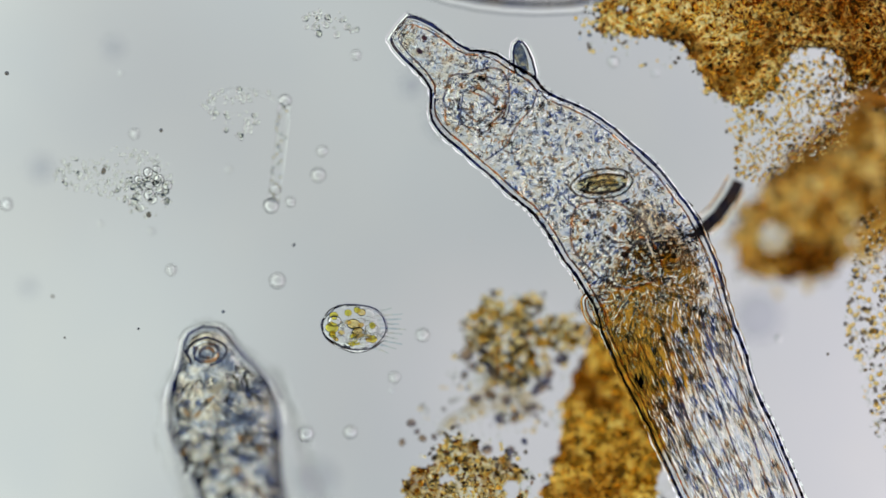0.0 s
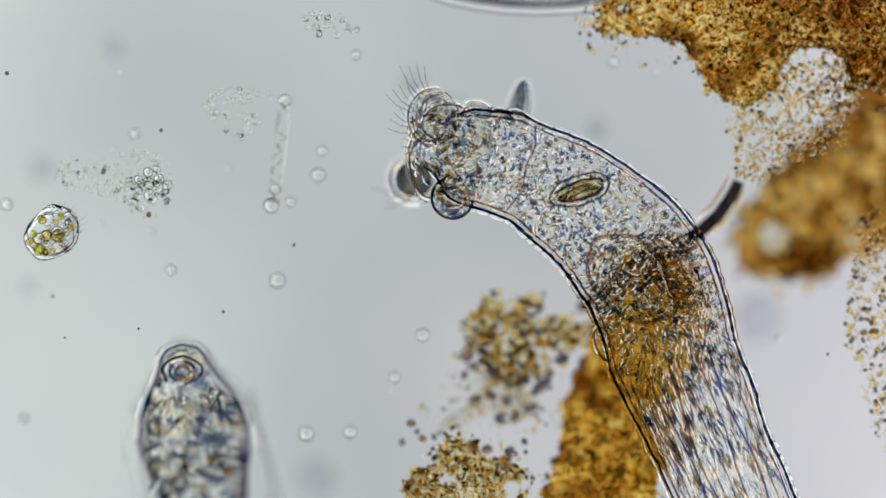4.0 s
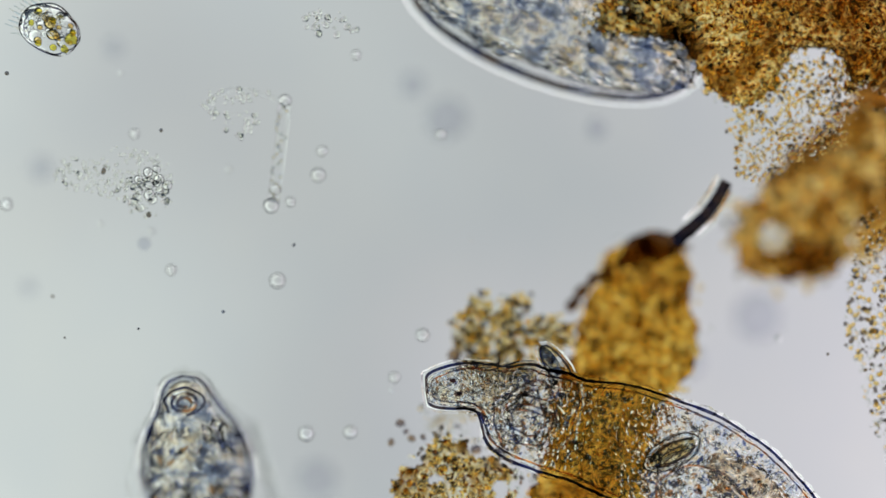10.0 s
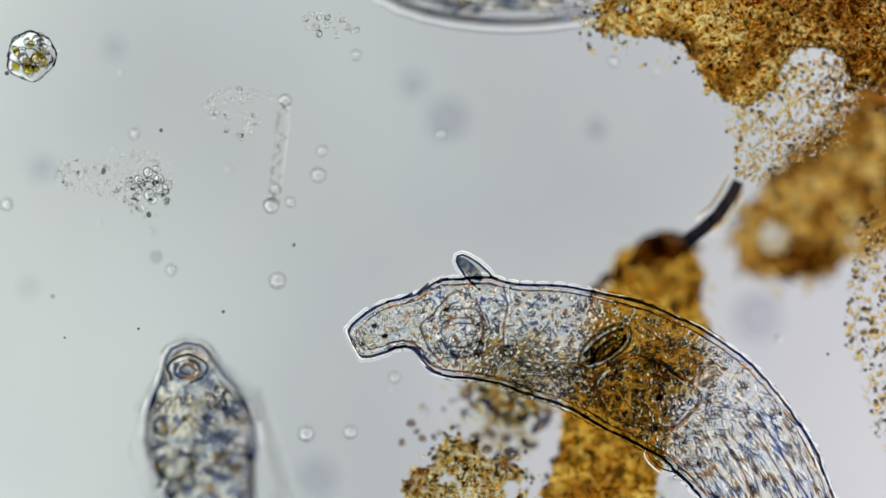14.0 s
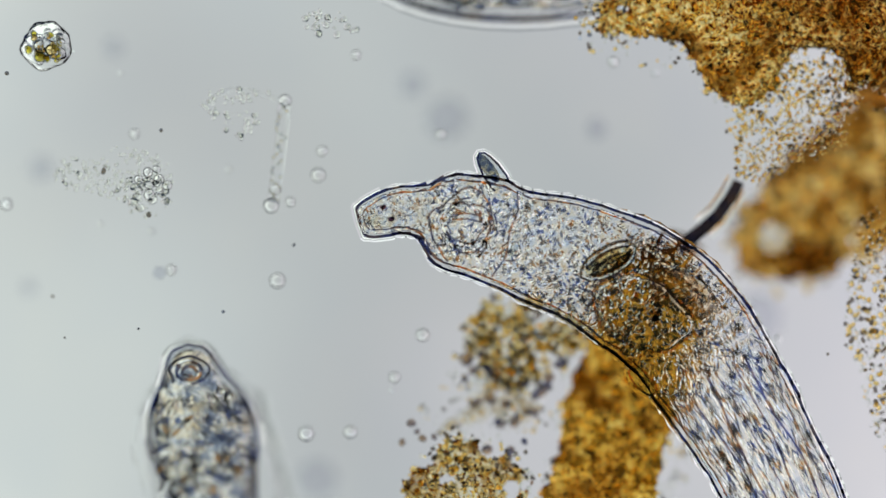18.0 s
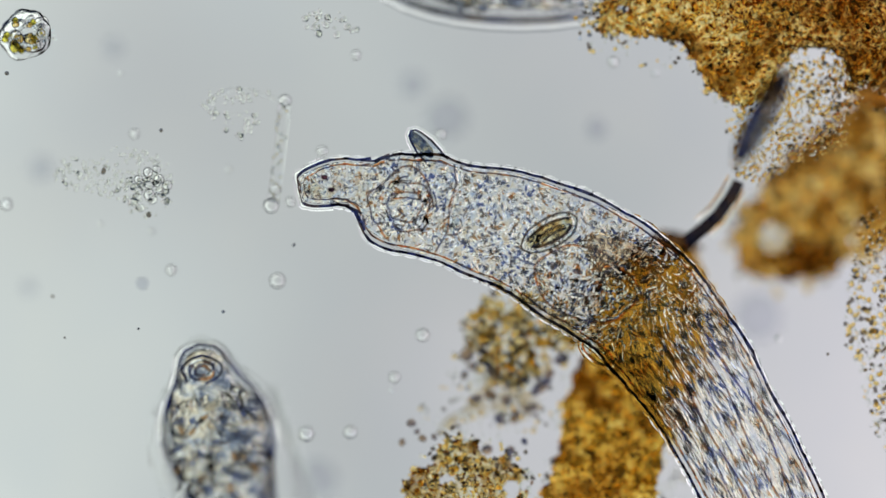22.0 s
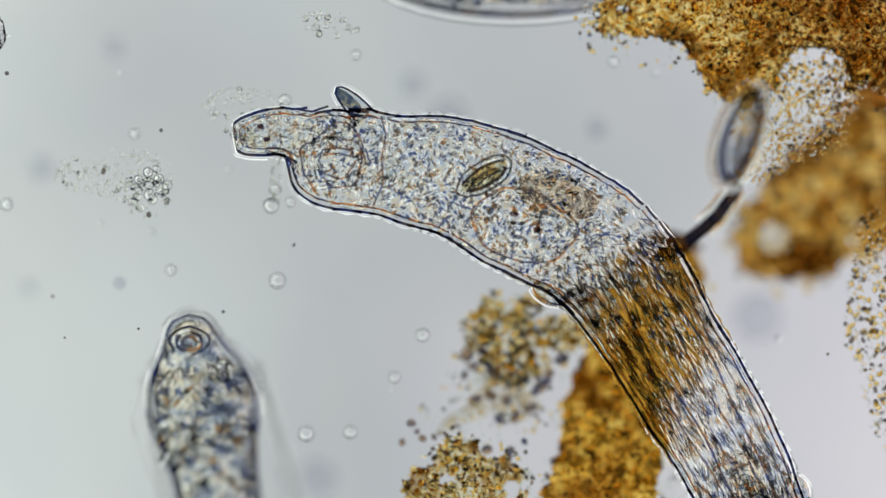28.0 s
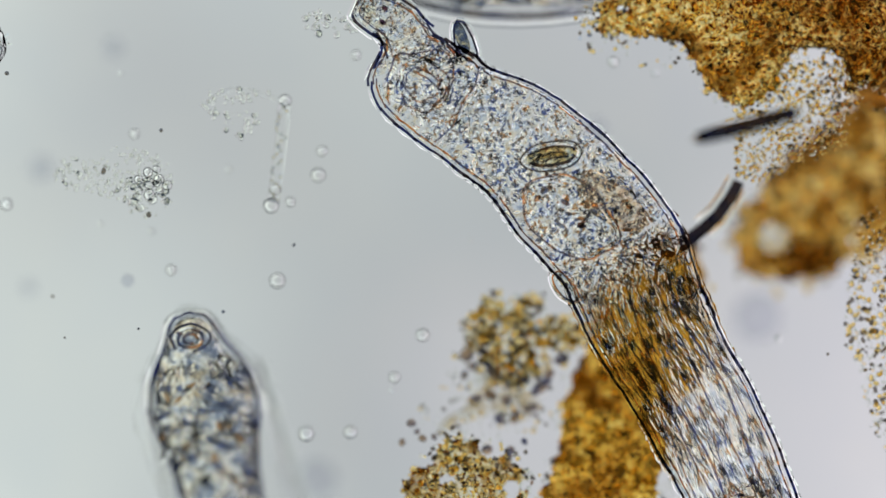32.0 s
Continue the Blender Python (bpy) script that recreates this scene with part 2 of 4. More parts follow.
def strokes(spots):
    """Many small spindle-shaped grains in one mesh. spots: (place, half length, half width, turn)."""
    verts, faces = [], []
    for p, long, wide, turn in spots:
        b, c, q = len(verts), math.cos(turn), math.sin(turn)
        for x, y, z in ((long, 0, 0), (-long, 0, 0), (0, wide, 0), (0, -wide, 0), (0, 0, wide), (0, 0, -wide)):
            verts.append((p[0] + x * c - y * q, p[1] + x * q + y * c, p[2] + z))
        faces.extend((b + i, b + j, b + k) for i, j, k in ((0, 2, 4), (2, 1, 4), (1, 3, 4), (3, 0, 4), (2, 0, 5), (1, 2, 5), (3, 1, 5), (0, 3, 5)))
    return verts, faces


def tube(points, radius, around=10, taper=1.0, caps=True):
    """A round thread through points; four around give a prism that throws the light aside."""
    pts = [Vector(p) for p in points]
    verts, faces = [], []
    for i, p in enumerate(pts):
        d = (pts[min(i + 1, len(pts) - 1)] - pts[max(i - 1, 0)]).normalized()
        side = d.cross(Vector((0, 0, 1)))
        side = side.normalized() if side.length > 1e-6 else Vector((1, 0, 0))
        up = side.cross(d)
        r = radius * (1 + (taper - 1) * i / (len(pts) - 1))
        for j in range(around):
            a = 2 * math.pi * j / around
            verts.append(tuple(p + side * math.cos(a) * r + up * math.sin(a) * r))
    for i in range(len(pts) - 1):
        for j in range(around):
            a, b = i * around + j, i * around + (j + 1) % around
            faces.append((a, a + around, b + around, b))
    if caps:
        faces.append(tuple(range(around)))
        faces.append(tuple(range((len(pts) - 1) * around, len(pts) * around))[::-1])
    return verts, faces


def loop(rx, ry, uneven=0.1, seed=0.0, z=0.015, count=32, part=1.0, first=0.0):
    """Places round an uneven oval, or along a part of it."""
    out = []
    for i in range(count + 1):
        a = first + 2 * math.pi * part * i / count
        k = 1 + uneven * noise.noise(Vector((math.cos(a) * 1.6, math.sin(a) * 1.6, seed)))
        out.append((rx * k * math.cos(a), ry * k * math.sin(a), z))
    return out


def empty(name, place, label, category, group=""):
    ob = new(name)
    ob.location = place
    ob.empty_display_size = 0.05
    return tagged(ob, label, category, group)


# ---- the setting ----
def setting():
    v, f = [], []
    n = 96
    for j in range(n):
        a = 2 * math.pi * j / n
        v.append((4.35 * math.cos(a), 2.95 * math.sin(a), 0))
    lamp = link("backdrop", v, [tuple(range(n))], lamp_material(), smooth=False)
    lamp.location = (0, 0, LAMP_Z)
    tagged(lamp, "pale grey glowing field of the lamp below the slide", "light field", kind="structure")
    bm = bmesh.new()
    bmesh.ops.create_cube(bm, size=1.0)
    bmesh.ops.scale(bm, vec=(3.4, 2.2, 0.03), verts=bm.verts)
    bmesh.ops.bevel(bm, geom=bm.edges[:], offset=0.008, segments=2, affect="EDGES")
    me = bpy.data.meshes.new("ground")
    bm.to_mesh(me)
    bm.free()
    me.materials.append(glass_material())
    slide = new("ground", me)
    slide.location = (0, 0, SLIDE_Z - 0.015)
    slide.visible_shadow = False
    tagged(slide, "clear glass microscope slide under the water drop", "glass slide", kind="structure")


setting()


# ---- flocs of debris ----
GRAIN_MESH = {}


def floc_field(blobs, rough, seed, holes=()):
    def field(u, v):
        best = -9.0
        for bu, bv, ru, rv, turn in blobs:
            a = radians(turn)
            du, dv = u - bu, v - bv
            x, y = du * math.cos(a) + dv * math.sin(a), -du * math.sin(a) + dv * math.cos(a)
            best = max(best, 1 - (x / ru) ** 2 - (y / rv) ** 2)
        for bu, bv, ru, rv in holes:
            best = min(best, ((u - bu) / ru) ** 2 + ((v - bv) / rv) ** 2 - 1)
        p = Vector((u * 0.012, v * 0.012, seed))
        return best + rough * noise.noise(p) + rough * 0.7 * noise.noise(p * 3.1) + rough * 0.45 * noise.noise(p * 8) + rough * 0.4 * noise.noise(p * 19)
    return field


def floc(name, label, blobs, z, thick, mat, counts, rough=0.5, cell=6, seed=1.0, body=True, tilt=0.0, holes=(), reach=0.35, sizes=(2.5, 7.0), sparkle=0):
    """A floc of debris: a lumpy body, with grains in and around it. counts: gold, clear, dark grains. sparkle: how many
    tiny prisms put glints on its face.
    """
    rnd = random.Random(int(seed * 100))
    field = floc_field(blobs, rough, seed, holes)
    u0 = min(b[0] - max(b[2], b[3]) for b in blobs) - 60
    u1 = max(b[0] + max(b[2], b[3]) for b in blobs) + 60
    v0 = min(b[1] - max(b[2], b[3]) for b in blobs) - 60
    v1 = max(b[1] + max(b[2], b[3]) for b in blobs) + 60
    mid = at((u0 + u1) / 2, (v0 + v1) / 2, SLIDE_Z)
    vm = (v0 + v1) / 2
    thing = empty(name, mid, label, "debris", "flocs of debris")
    if body:
        nu, nv = int((u1 - u0) / cell), int((v1 - v0) / cell)
        f = np.array([[field(u0 + i * cell, v0 + j * cell) for i in range(nu + 1)] for j in range(nv + 1)])
        index, verts, faces = {}, [], []
        fv, fu = np.gradient(f)

        def vertex(i, j, side):
            key = (i, j, side if f[j, i] > 0 else 0)
            if key not in index:
                u, v = u0 + i * cell, v0 + j * cell
                if f[j, i] <= 0:
                    # the rim is drawn in to the true edge
                    g = fu[j, i] ** 2 + fv[j, i] ** 2 + 1e-6
                    u -= cell * max(-0.9, min(0.9, f[j, i] * fu[j, i] / g))
                    v -= cell * max(-0.9, min(0.9, f[j, i] * fv[j, i] / g))
                h = 0.6 * thick * max(0.0, min(1.0, f[j, i])) ** 0.8
                h *= 1 + 0.35 * noise.noise(Vector((u * 0.03, v * 0.03, side + seed)))
                index[key] = len(verts)
                verts.append(tuple(at(u, v, z + tilt * (v - vm) + key[2] * h) - mid))
            return index[key]

        for j in range(nv):
            for i in range(nu):
                c = (f[j, i], f[j, i + 1], f[j + 1, i + 1], f[j + 1, i])
                if max(c) <= 0 or sum(x > 0 for x in c) < 2:
                    continue
                for side in (1, -1):
                    q = [vertex(i, j, side), vertex(i + 1, j, side), vertex(i + 1, j + 1, side), vertex(i, j + 1, side)]
                    faces.append(tuple(q[::-1] if side > 0 else q))
        link("lump", verts, faces, mat, thing)
    spots = {0: [], 1: [], 2: []}
    for kind, count in enumerate(counts):
        tries = 0
        while len(spots[kind]) < count and tries < count * 60:
            tries += 1
            u, v = rnd.uniform(u0, u1), rnd.uniform(v0, v1)
            val = field(u, v)
            if val > -reach * rnd.random():
                h = thick * math.sqrt(max(0.05, min(1.0, val + 0.1)))
                r = rnd.uniform(*sizes) * (1.0, 0.8, 0.85)[kind]
                spots[kind].append((at(u, v, z + tilt * (v - vm) + rnd.uniform(-0.6, 1.05) * h) - mid, r / 1000))
    for kind, (nm, mt) in enumerate((("golden_grain", GOLD_BEAD), ("clear_grain", CLEAR_GRAIN), ("dark_grain", DARK_BEAD))):
        for p, r in spots[kind][:300]:
            if nm not in GRAIN_MESH:
                g = link(nm, *grains([((0, 0, 0), 1.0)], kind), mt, thing)
                GRAIN_MESH[nm] = g.data
            else:
                g = new(nm, GRAIN_MESH[nm])
                g.parent = thing
            g.location, g.scale = p, (r * rnd.uniform(0.8, 1.3), r * rnd.uniform(0.7, 1), r)
            g.rotation_euler = (0, 0, rnd.uniform(0, 3))
        if len(spots[kind]) > 300:
            rest = link("grain_mass", *grains(spots[kind][300:], kind + 3), mt, thing)
            rest["kind"] = "stuff"
    # added prisms give the face its glints, brown strokes its dark flecks
    for key, mat in (("bright", GOLD_GLINT), ("dark", BROWN_STROKE)) if sparkle else ():
        sparkles = []
        while len(sparkles) < (sparkle if key == "bright" else sparkle * 0.35):
            u, v = rnd.uniform(u0, u1), rnd.uniform(v0, v1)
            val = field(u, v)
            if val > 0.03 and 0 < u < 1600 and -40 < v < 920:
                top = z + tilt * (v - vm) + 0.9 * thick * min(1.0, val) ** 0.8
                sparkles.append((at(u, v, top + rnd.uniform(0, 0.012)) - mid, rnd.uniform(0.003, 0.0072), rnd.uniform(0.0022, 0.0036), rnd.uniform(0, 3.14)))
        mass = link(key + "_splinter_mass", *strokes(sparkles), mat, thing, smooth=False)
        mass["kind"] = "stuff"
    return thing


floc("debris_floc", "thick brown and golden grainy debris floc",
              [(1340, 20, 265, 85, 0), (1500, 50, 150, 120, 0), (1330, 120, 95, 70, 20)], -0.07, 0.05, FLOC_BROWN, (700, 600, 420), seed=1.3, sizes=(2, 5.5), reach=0.7, sparkle=750, holes=((1440, 140, 62, 52), (1385, 200, 60, 36), (1450, 180, 50, 30), (1150, 95, 70, 30)))
floc("debris_floc", "loose strip of pale grains in clear slime",
              [(1370, 205, 75, 50, -20), (1440, 170, 80, 60, 0), (1420, 240, 70, 40, 0), (1345, 275, 40, 45, 0)], -0.07, 0.03, FLOC_PALE, (700, 420, 150), seed=2.1, sizes=(1.6, 4.0), body=False, reach=0.5)
floc("debris_floc", "soft blurred brown debris clump",
             [(1400, 410, 100, 85, 0), (1480, 320, 120, 95, -30), (1560, 330, 80, 130, 0)], -0.34, 0.05, FLOC_DEEP, (260, 160, 240), seed=3.7, rough=0.7, reach=0.6, holes=((1370, 422, 30, 24),))
floc("debris_floc", "small dark brown clump in the soft debris", [(1438, 450, 36, 28, 0)], -0.46, 0.03, FLOC_DARK, (10, 6, 16), seed=11.2, rough=0.4)
floc("debris_floc", "dense dark brown debris clump under the golden floc",
                    [(1550, 122, 54, 76, 0), (1365, 4, 100, 40, 0), (1500, 10, 90, 46, 0)], -0.30, 0.04, FLOC_DARK, (60, 40, 60), seed=9.1, rough=0.4)
floc("debris_floc", "pale slimy clump with one dark spot", [(1372, 420, 66, 54, 0)], -0.53, 0.02, FLOC_PALE, (30, 20, 6), seed=10.3, rough=0.3)
floc("debris_floc", "cluster of dark and clear grains",
            [(1545, 560, 48, 95, 0), (1565, 680, 34, 90, 0), (1545, 420, 30, 50, 0)], -0.07, 0.03, FLOC_PALE, (150, 280, 130), seed=4.2, body=False, sizes=(2, 5))
UPPER_LEFT = floc("debris_floc", "loose golden brown floc of coarse grains",
                  [(935, 588, 84, 54, 8), (880, 560, 34, 34, 0), (905, 640, 50, 34, 0)], -0.17, 0.04, FLOC_PALE, (230, 240, 150), seed=5.5, rough=1.0, sizes=(3, 7.0), reach=0.55)


def hanging_lumps(thing):
    """Dark lumps and pale slime below the dense half of the loose floc."""
    for i, (u, v, ln, wd, turn) in enumerate(((826, 630, 21, 19, 0), (836, 648, 13, 11, 40), (852, 622, 13, 12, 0), (866, 648, 24, 13, -50), (880, 664, 15, 14, 0), (842, 706, 22, 13, 20), (868, 700, 20, 14, -20), (896, 708, 17, 16, 0),
                                              (958, 684, 38, 15, 42), (972, 662, 17, 13, 30), (992, 638, 20, 15, 0), (925, 672, 22, 14, 20), (940, 722, 24, 11, 5), (912, 738, 22, 15, 60), (884, 742, 18, 14, -40), (822, 664, 15, 9, 70))):
        ob = link("dark_lump", *oval(ln / 800, wd / 800, 14, 9, 0.3, i), BLUE_LUMP, thing)
        ob.location, ob.rotation_euler = at(u, v, -0.16) - thing.location, (0, 0, radians(turn))
    for i, (u, v, ln, wd, turn) in enumerate(((860, 672, 74, 46, 30), (905, 720, 80, 56, -20), (845, 726, 70, 34, 24), (940, 700, 60, 40, 40), (850, 600, 60, 50, 60), (800, 745, 60, 20, 35), (950, 650, 60, 36, 30))):
        ob = link("slime", *oval(ln / 1000, wd / 1000, 20, 11, 0.4, i * 2.0, flat=0.4), SLIME, thing)
        ob.location, ob.rotation_euler = at(u, v, -0.20) - thing.location, (0, 0, radians(turn))


hanging_lumps(UPPER_LEFT)
floc("debris_floc", "sparse pale grains and slime shreds", [(880, 700, 80, 60, 0), (845, 620, 36, 40, 0), (800, 755, 70, 22, 30), (950, 730, 50, 30, 20)], -0.15, 0.02, FLOC_PALE, (60, 190, 60), seed=12.4, body=False, sizes=(2, 4.5), reach=0.4)
LOWER_LEFT = floc("debris_floc", "dense golden floc of coarse grains",
                  [(832, 862, 106, 86, 0), (850, 950, 120, 90, 0)], -0.07, 0.04, FLOC_GOLD, (300, 420, 260), seed=6.8, rough=0.55, sizes=(2, 5.5), sparkle=320, holes=((872, 800, 16, 12), (790, 850, 14, 12), (905, 868, 14, 16)))
for i, (u, v, d) in enumerate(((728, 750, 17), (711, 783, 14), (748, 776, 15), (738, 764, 11), (768, 774, 12), (862, 796, 20), (904, 800, 21), (826, 826, 18), (834, 850, 22), (928, 782, 13), (800, 836, 16), (752, 856, 20), (790, 866, 16), (880, 836, 14))):
    ob = link("dark_lump", *oval(d / 950, d / 1300, 14, 9, 0.6, i * 3.0), BLUE_LUMP, LOWER_LEFT)
    ob.location, ob.rotation_euler = at(u, v, -0.10) - LOWER_LEFT.location, (0, 0, i * 1.3)


def flake():
    thing = floc("debris_flake", "long translucent brown flake with a dark stalked tip",
                 [(1166, 500, 84, 80, 0), (1150, 600, 112, 125, 15), (1092, 750, 97, 165, 12), (1065, 900, 100, 130, 0)], -0.165, 0.035, FLAKE, (260, 160, 120), seed=7.4, rough=0.28, tilt=0.0004, sparkle=620)
    mid = thing.location
    for u, v, ln, wd, turn in ((1150, 446, 0.07, 0.045, 35), (1185, 434, 0.08, 0.05, 10), (1222, 437, 0.05, 0.012, -8)):
        ob = link("dark_tip", *oval(ln, wd, 20, 11, 0.7, u), FLAKE_DARK, thing, "dark brown lumpy tip")
        ob.location = at(u, v, -0.27) - mid
        ob.rotation_euler = (0, 0, radians(turn))
    for i, (u, v) in enumerate(((1036, 540), (1050, 516), (1072, 496), (1096, 480), (1122, 464))):
        ob = link("rim_scale", *oval(0.034, 0.020, 16, 9, 0.5, i), FLAKE_DARK, thing, "dark brown scale of the rim")
        ob.location, ob.rotation_euler = at(u, v, -0.24) - mid, (0, 0, radians(42 + 6 * i))
    stalk = tube([at(u, v, -0.13) - mid for u, v in ((1215, 428), (1245, 405), (1272, 380), (1293, 350), (1308, 322))], 0.0125, 12, 0.85)
    link("stalk", *stalk, STALK, thing, "dark bent stalk")
    # added prisms on both sides make the stalk's white halo
    for k in (-1, 1):
        rim = tube([at(u + 12 * k, v + 13 * k, -0.13) - mid for u, v in ((1245, 405), (1272, 380), (1293, 350), (1306, 326))], 0.0055, 4, caps=False)
        link("slime_rim", *rim, HALO, thing, smooth=False)
    return thing


FLAKE_THING = flake()


# ---- rotifers ----
def profile(s):
    """Radius of the large rotifer, in mm, at s mm behind its tip."""
    xs = (0, 2, 6, 14, 25, 45, 95, 118, 150, 200, 250, 285, 330, 420, 520, 620, 760, 900, 1100, 1350)
    rs = (17, 24, 28, 32, 35, 39, 43, 48, 76, 87, 88, 90, 98, 108, 115, 117, 111, 102, 95, 80)
    return float(np.interp(s, xs, rs))


BOUNDS = [0, 60]
while BOUNDS[-1] < 1340:
    BOUNDS.append(BOUNDS[-1] + random.Random(BOUNDS[-1]).randint(20, 30))


def flank(s, side):
    """Half the body's width at s on one side, with the waves of its folded cuticle, in m."""
    # the chin swells on the one side, the root of the feeler on the other
    r = (profile(s) + (9 * math.exp(-((s - 168) / 34) ** 2) if side < 0 else 6 * math.exp(-((s - 236) / 20) ** 2))) / 1000
    return r * (1 + 0.05 * noise.noise(Vector((s / 1000 * 14 + 1.0, side * 1.7, 0))) + 0.018 * noise.noise(Vector((s * 0.045, side * 3.0, 2))))


def segment(name, s0, s1, thing, flesh):
    """One ring of the body: clear cuticle, dark edge lines and halo prisms that imitate bent light, and a sheet of
    grainy flesh within.
    """
    mid, first = (s0 + s1) / 2, s0 == 0
    n = 14 if first else 6
    skin, inner = [], []
    for i in range(n + 1):
        s = s0 + (s1 - s0) * i / n
        skin.append(((s - mid) / 1000, profile(s) / 1000))
        q = max(s, 5)
        inner.append(((q - mid) / 1000, max(profile(q) - 5, profile(q) * 0.7) / 1000))
    ob = link(name, *lathe(skin, 48, 0.05, 1.0, start=mid / 1000, ends=(first, False)), CUTICLE, thing)
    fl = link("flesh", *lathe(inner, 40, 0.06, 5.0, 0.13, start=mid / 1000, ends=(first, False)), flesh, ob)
    lap = 12.0 if 60 < s0 < 230 else 5.0
    web = None
    if not first:
        # a thin overlapping web of flesh that fills the joint when the body bends
        wide = [(x, max(profile(s) - 5, 0) / 1000) for x, s in (((s0 - mid - q) / 1000, s0 - q) for q in ((12, 6, 0) if s0 > 500 else (8, 4, 0)))]
        wv = [(x, r * (k / 6 - 1), -0.004) for x, r in wide for k in range(13)]
        wf = [(13 * a + k, 13 * a + k + 1, 13 * a + k + 14, 13 * a + k + 13) for a in range(2) for k in range(12)]
        web = link("flesh_web", wv, wf, WEB, ob)
    if first:
        row = [60 + lap, 52, 44, 36, 28, 20, 13, 8, 4, 1.5, 0]
        # outer and inner dark lines, drawn in place of refraction at the edge
        for inset, thick, mat, nm in ((0, 0.0027, DARK_OUTLINE, "edge_fold"), (0.011, 0.0013, INNER_LINE, "inner_fold")):
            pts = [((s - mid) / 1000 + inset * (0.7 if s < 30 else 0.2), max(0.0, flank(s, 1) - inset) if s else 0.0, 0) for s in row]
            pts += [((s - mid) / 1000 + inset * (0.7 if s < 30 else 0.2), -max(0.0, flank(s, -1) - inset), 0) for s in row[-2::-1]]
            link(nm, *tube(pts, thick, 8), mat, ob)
        # added prism outside the edge, for the bright halo
        rim = [((s - mid) / 1000 - (0.0055 if s < 8 else 0), flank(max(s, 1), 1) * (1 if s else 0) + (0.0055 if s else 0), 0) for s in row[1:]]
        rim += [((s - mid) / 1000 - (0.0055 if s < 8 else 0), -flank(max(s, 1), -1) - 0.0055, 0) for s in row[-2:0:-1]]
        link("slime_rim", *tube(rim, 0.0038, 4, caps=False), HALO, ob, smooth=False)
    else:
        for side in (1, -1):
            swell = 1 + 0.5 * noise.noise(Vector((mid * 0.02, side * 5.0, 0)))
            for inset, thick, mat, nm in ((0, 0.0023 * swell, DARK_OUTLINE, "edge_fold"), (0.006 + 0.004 * swell, 0.0016 * swell, INNER_LINE, "inner_fold")):
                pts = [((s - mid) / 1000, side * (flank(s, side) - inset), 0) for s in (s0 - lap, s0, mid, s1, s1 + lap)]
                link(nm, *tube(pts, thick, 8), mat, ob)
            lean = math.atan2(side * (flank(s1, side) - flank(s0, side)), (s1 - s0) / 1000)
            link("slime_rim", *strokes([((0, side * (flank(mid, side) + 0.0045), 0), ((s1 - s0) / 2 + 8) / 1000, 0.0040 * swell, lean)]), HALO, ob, smooth=False)
    if s0 >= 720:
        # lengthwise muscle strands, which run on from ring to ring
        for n in range(7):
            pts = [((s - mid) / 1000, (profile(s) - 14) / 1000 * ((n - 3) / 3.4 + 0.16 * noise.noise(Vector((s * 0.006, n * 3.7, 0)))), 0.034) for s in (s0 - 1, mid, s1 + 1)]
            link("muscle_strand", *tube(pts, 0.0011 + 0.0005 * (n % 3), 6), STRAND, ob)
    # grain of the flesh, its relief put in as bright and dark pairs
    rnd = random.Random(s0 + 7)
    made = {"bright": [], "dark": []}
    rear = min(1.0, max(0.0, (s0 - 600) / 160))
    for i in range(int((s1 - s0) * profile(mid) / 36)):
        x, y = (rnd.uniform(s0, s1) - mid) / 1000, rnd.uniform(-1, 1) * (profile(mid) - 15) / 1000
        turn = rnd.uniform(-1.57, 1.57) * (1 - 0.93 * rear)
        long, wide = rnd.uniform(0.004, 0.0085) * (1 + 1.7 * rear), rnd.uniform(0.0024, 0.0040) * (1 - 0.25 * rear)
        if s0 < 112:
            long, wide = long * 0.8, wide * 0.7
        made["bright"].append(((x, y, rnd.uniform(0.016, 0.03)), long, wide, turn))
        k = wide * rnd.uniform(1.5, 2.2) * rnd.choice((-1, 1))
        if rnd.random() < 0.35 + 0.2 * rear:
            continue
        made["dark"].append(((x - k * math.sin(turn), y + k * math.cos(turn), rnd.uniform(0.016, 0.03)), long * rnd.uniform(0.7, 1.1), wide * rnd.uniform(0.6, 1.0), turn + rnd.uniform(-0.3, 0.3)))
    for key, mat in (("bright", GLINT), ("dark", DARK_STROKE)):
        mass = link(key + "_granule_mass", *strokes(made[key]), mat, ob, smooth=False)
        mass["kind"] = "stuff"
    for o in [ob, fl] + ([web] if web else []):
        keep = o.data.attributes.new("rest", "FLOAT_VECTOR", "POINT")
        for i, v in enumerate(o.data.vertices):
            keep.data[i].vector = (v.co.x + mid / 1000, v.co.y, v.co.z)
    return ob, mid


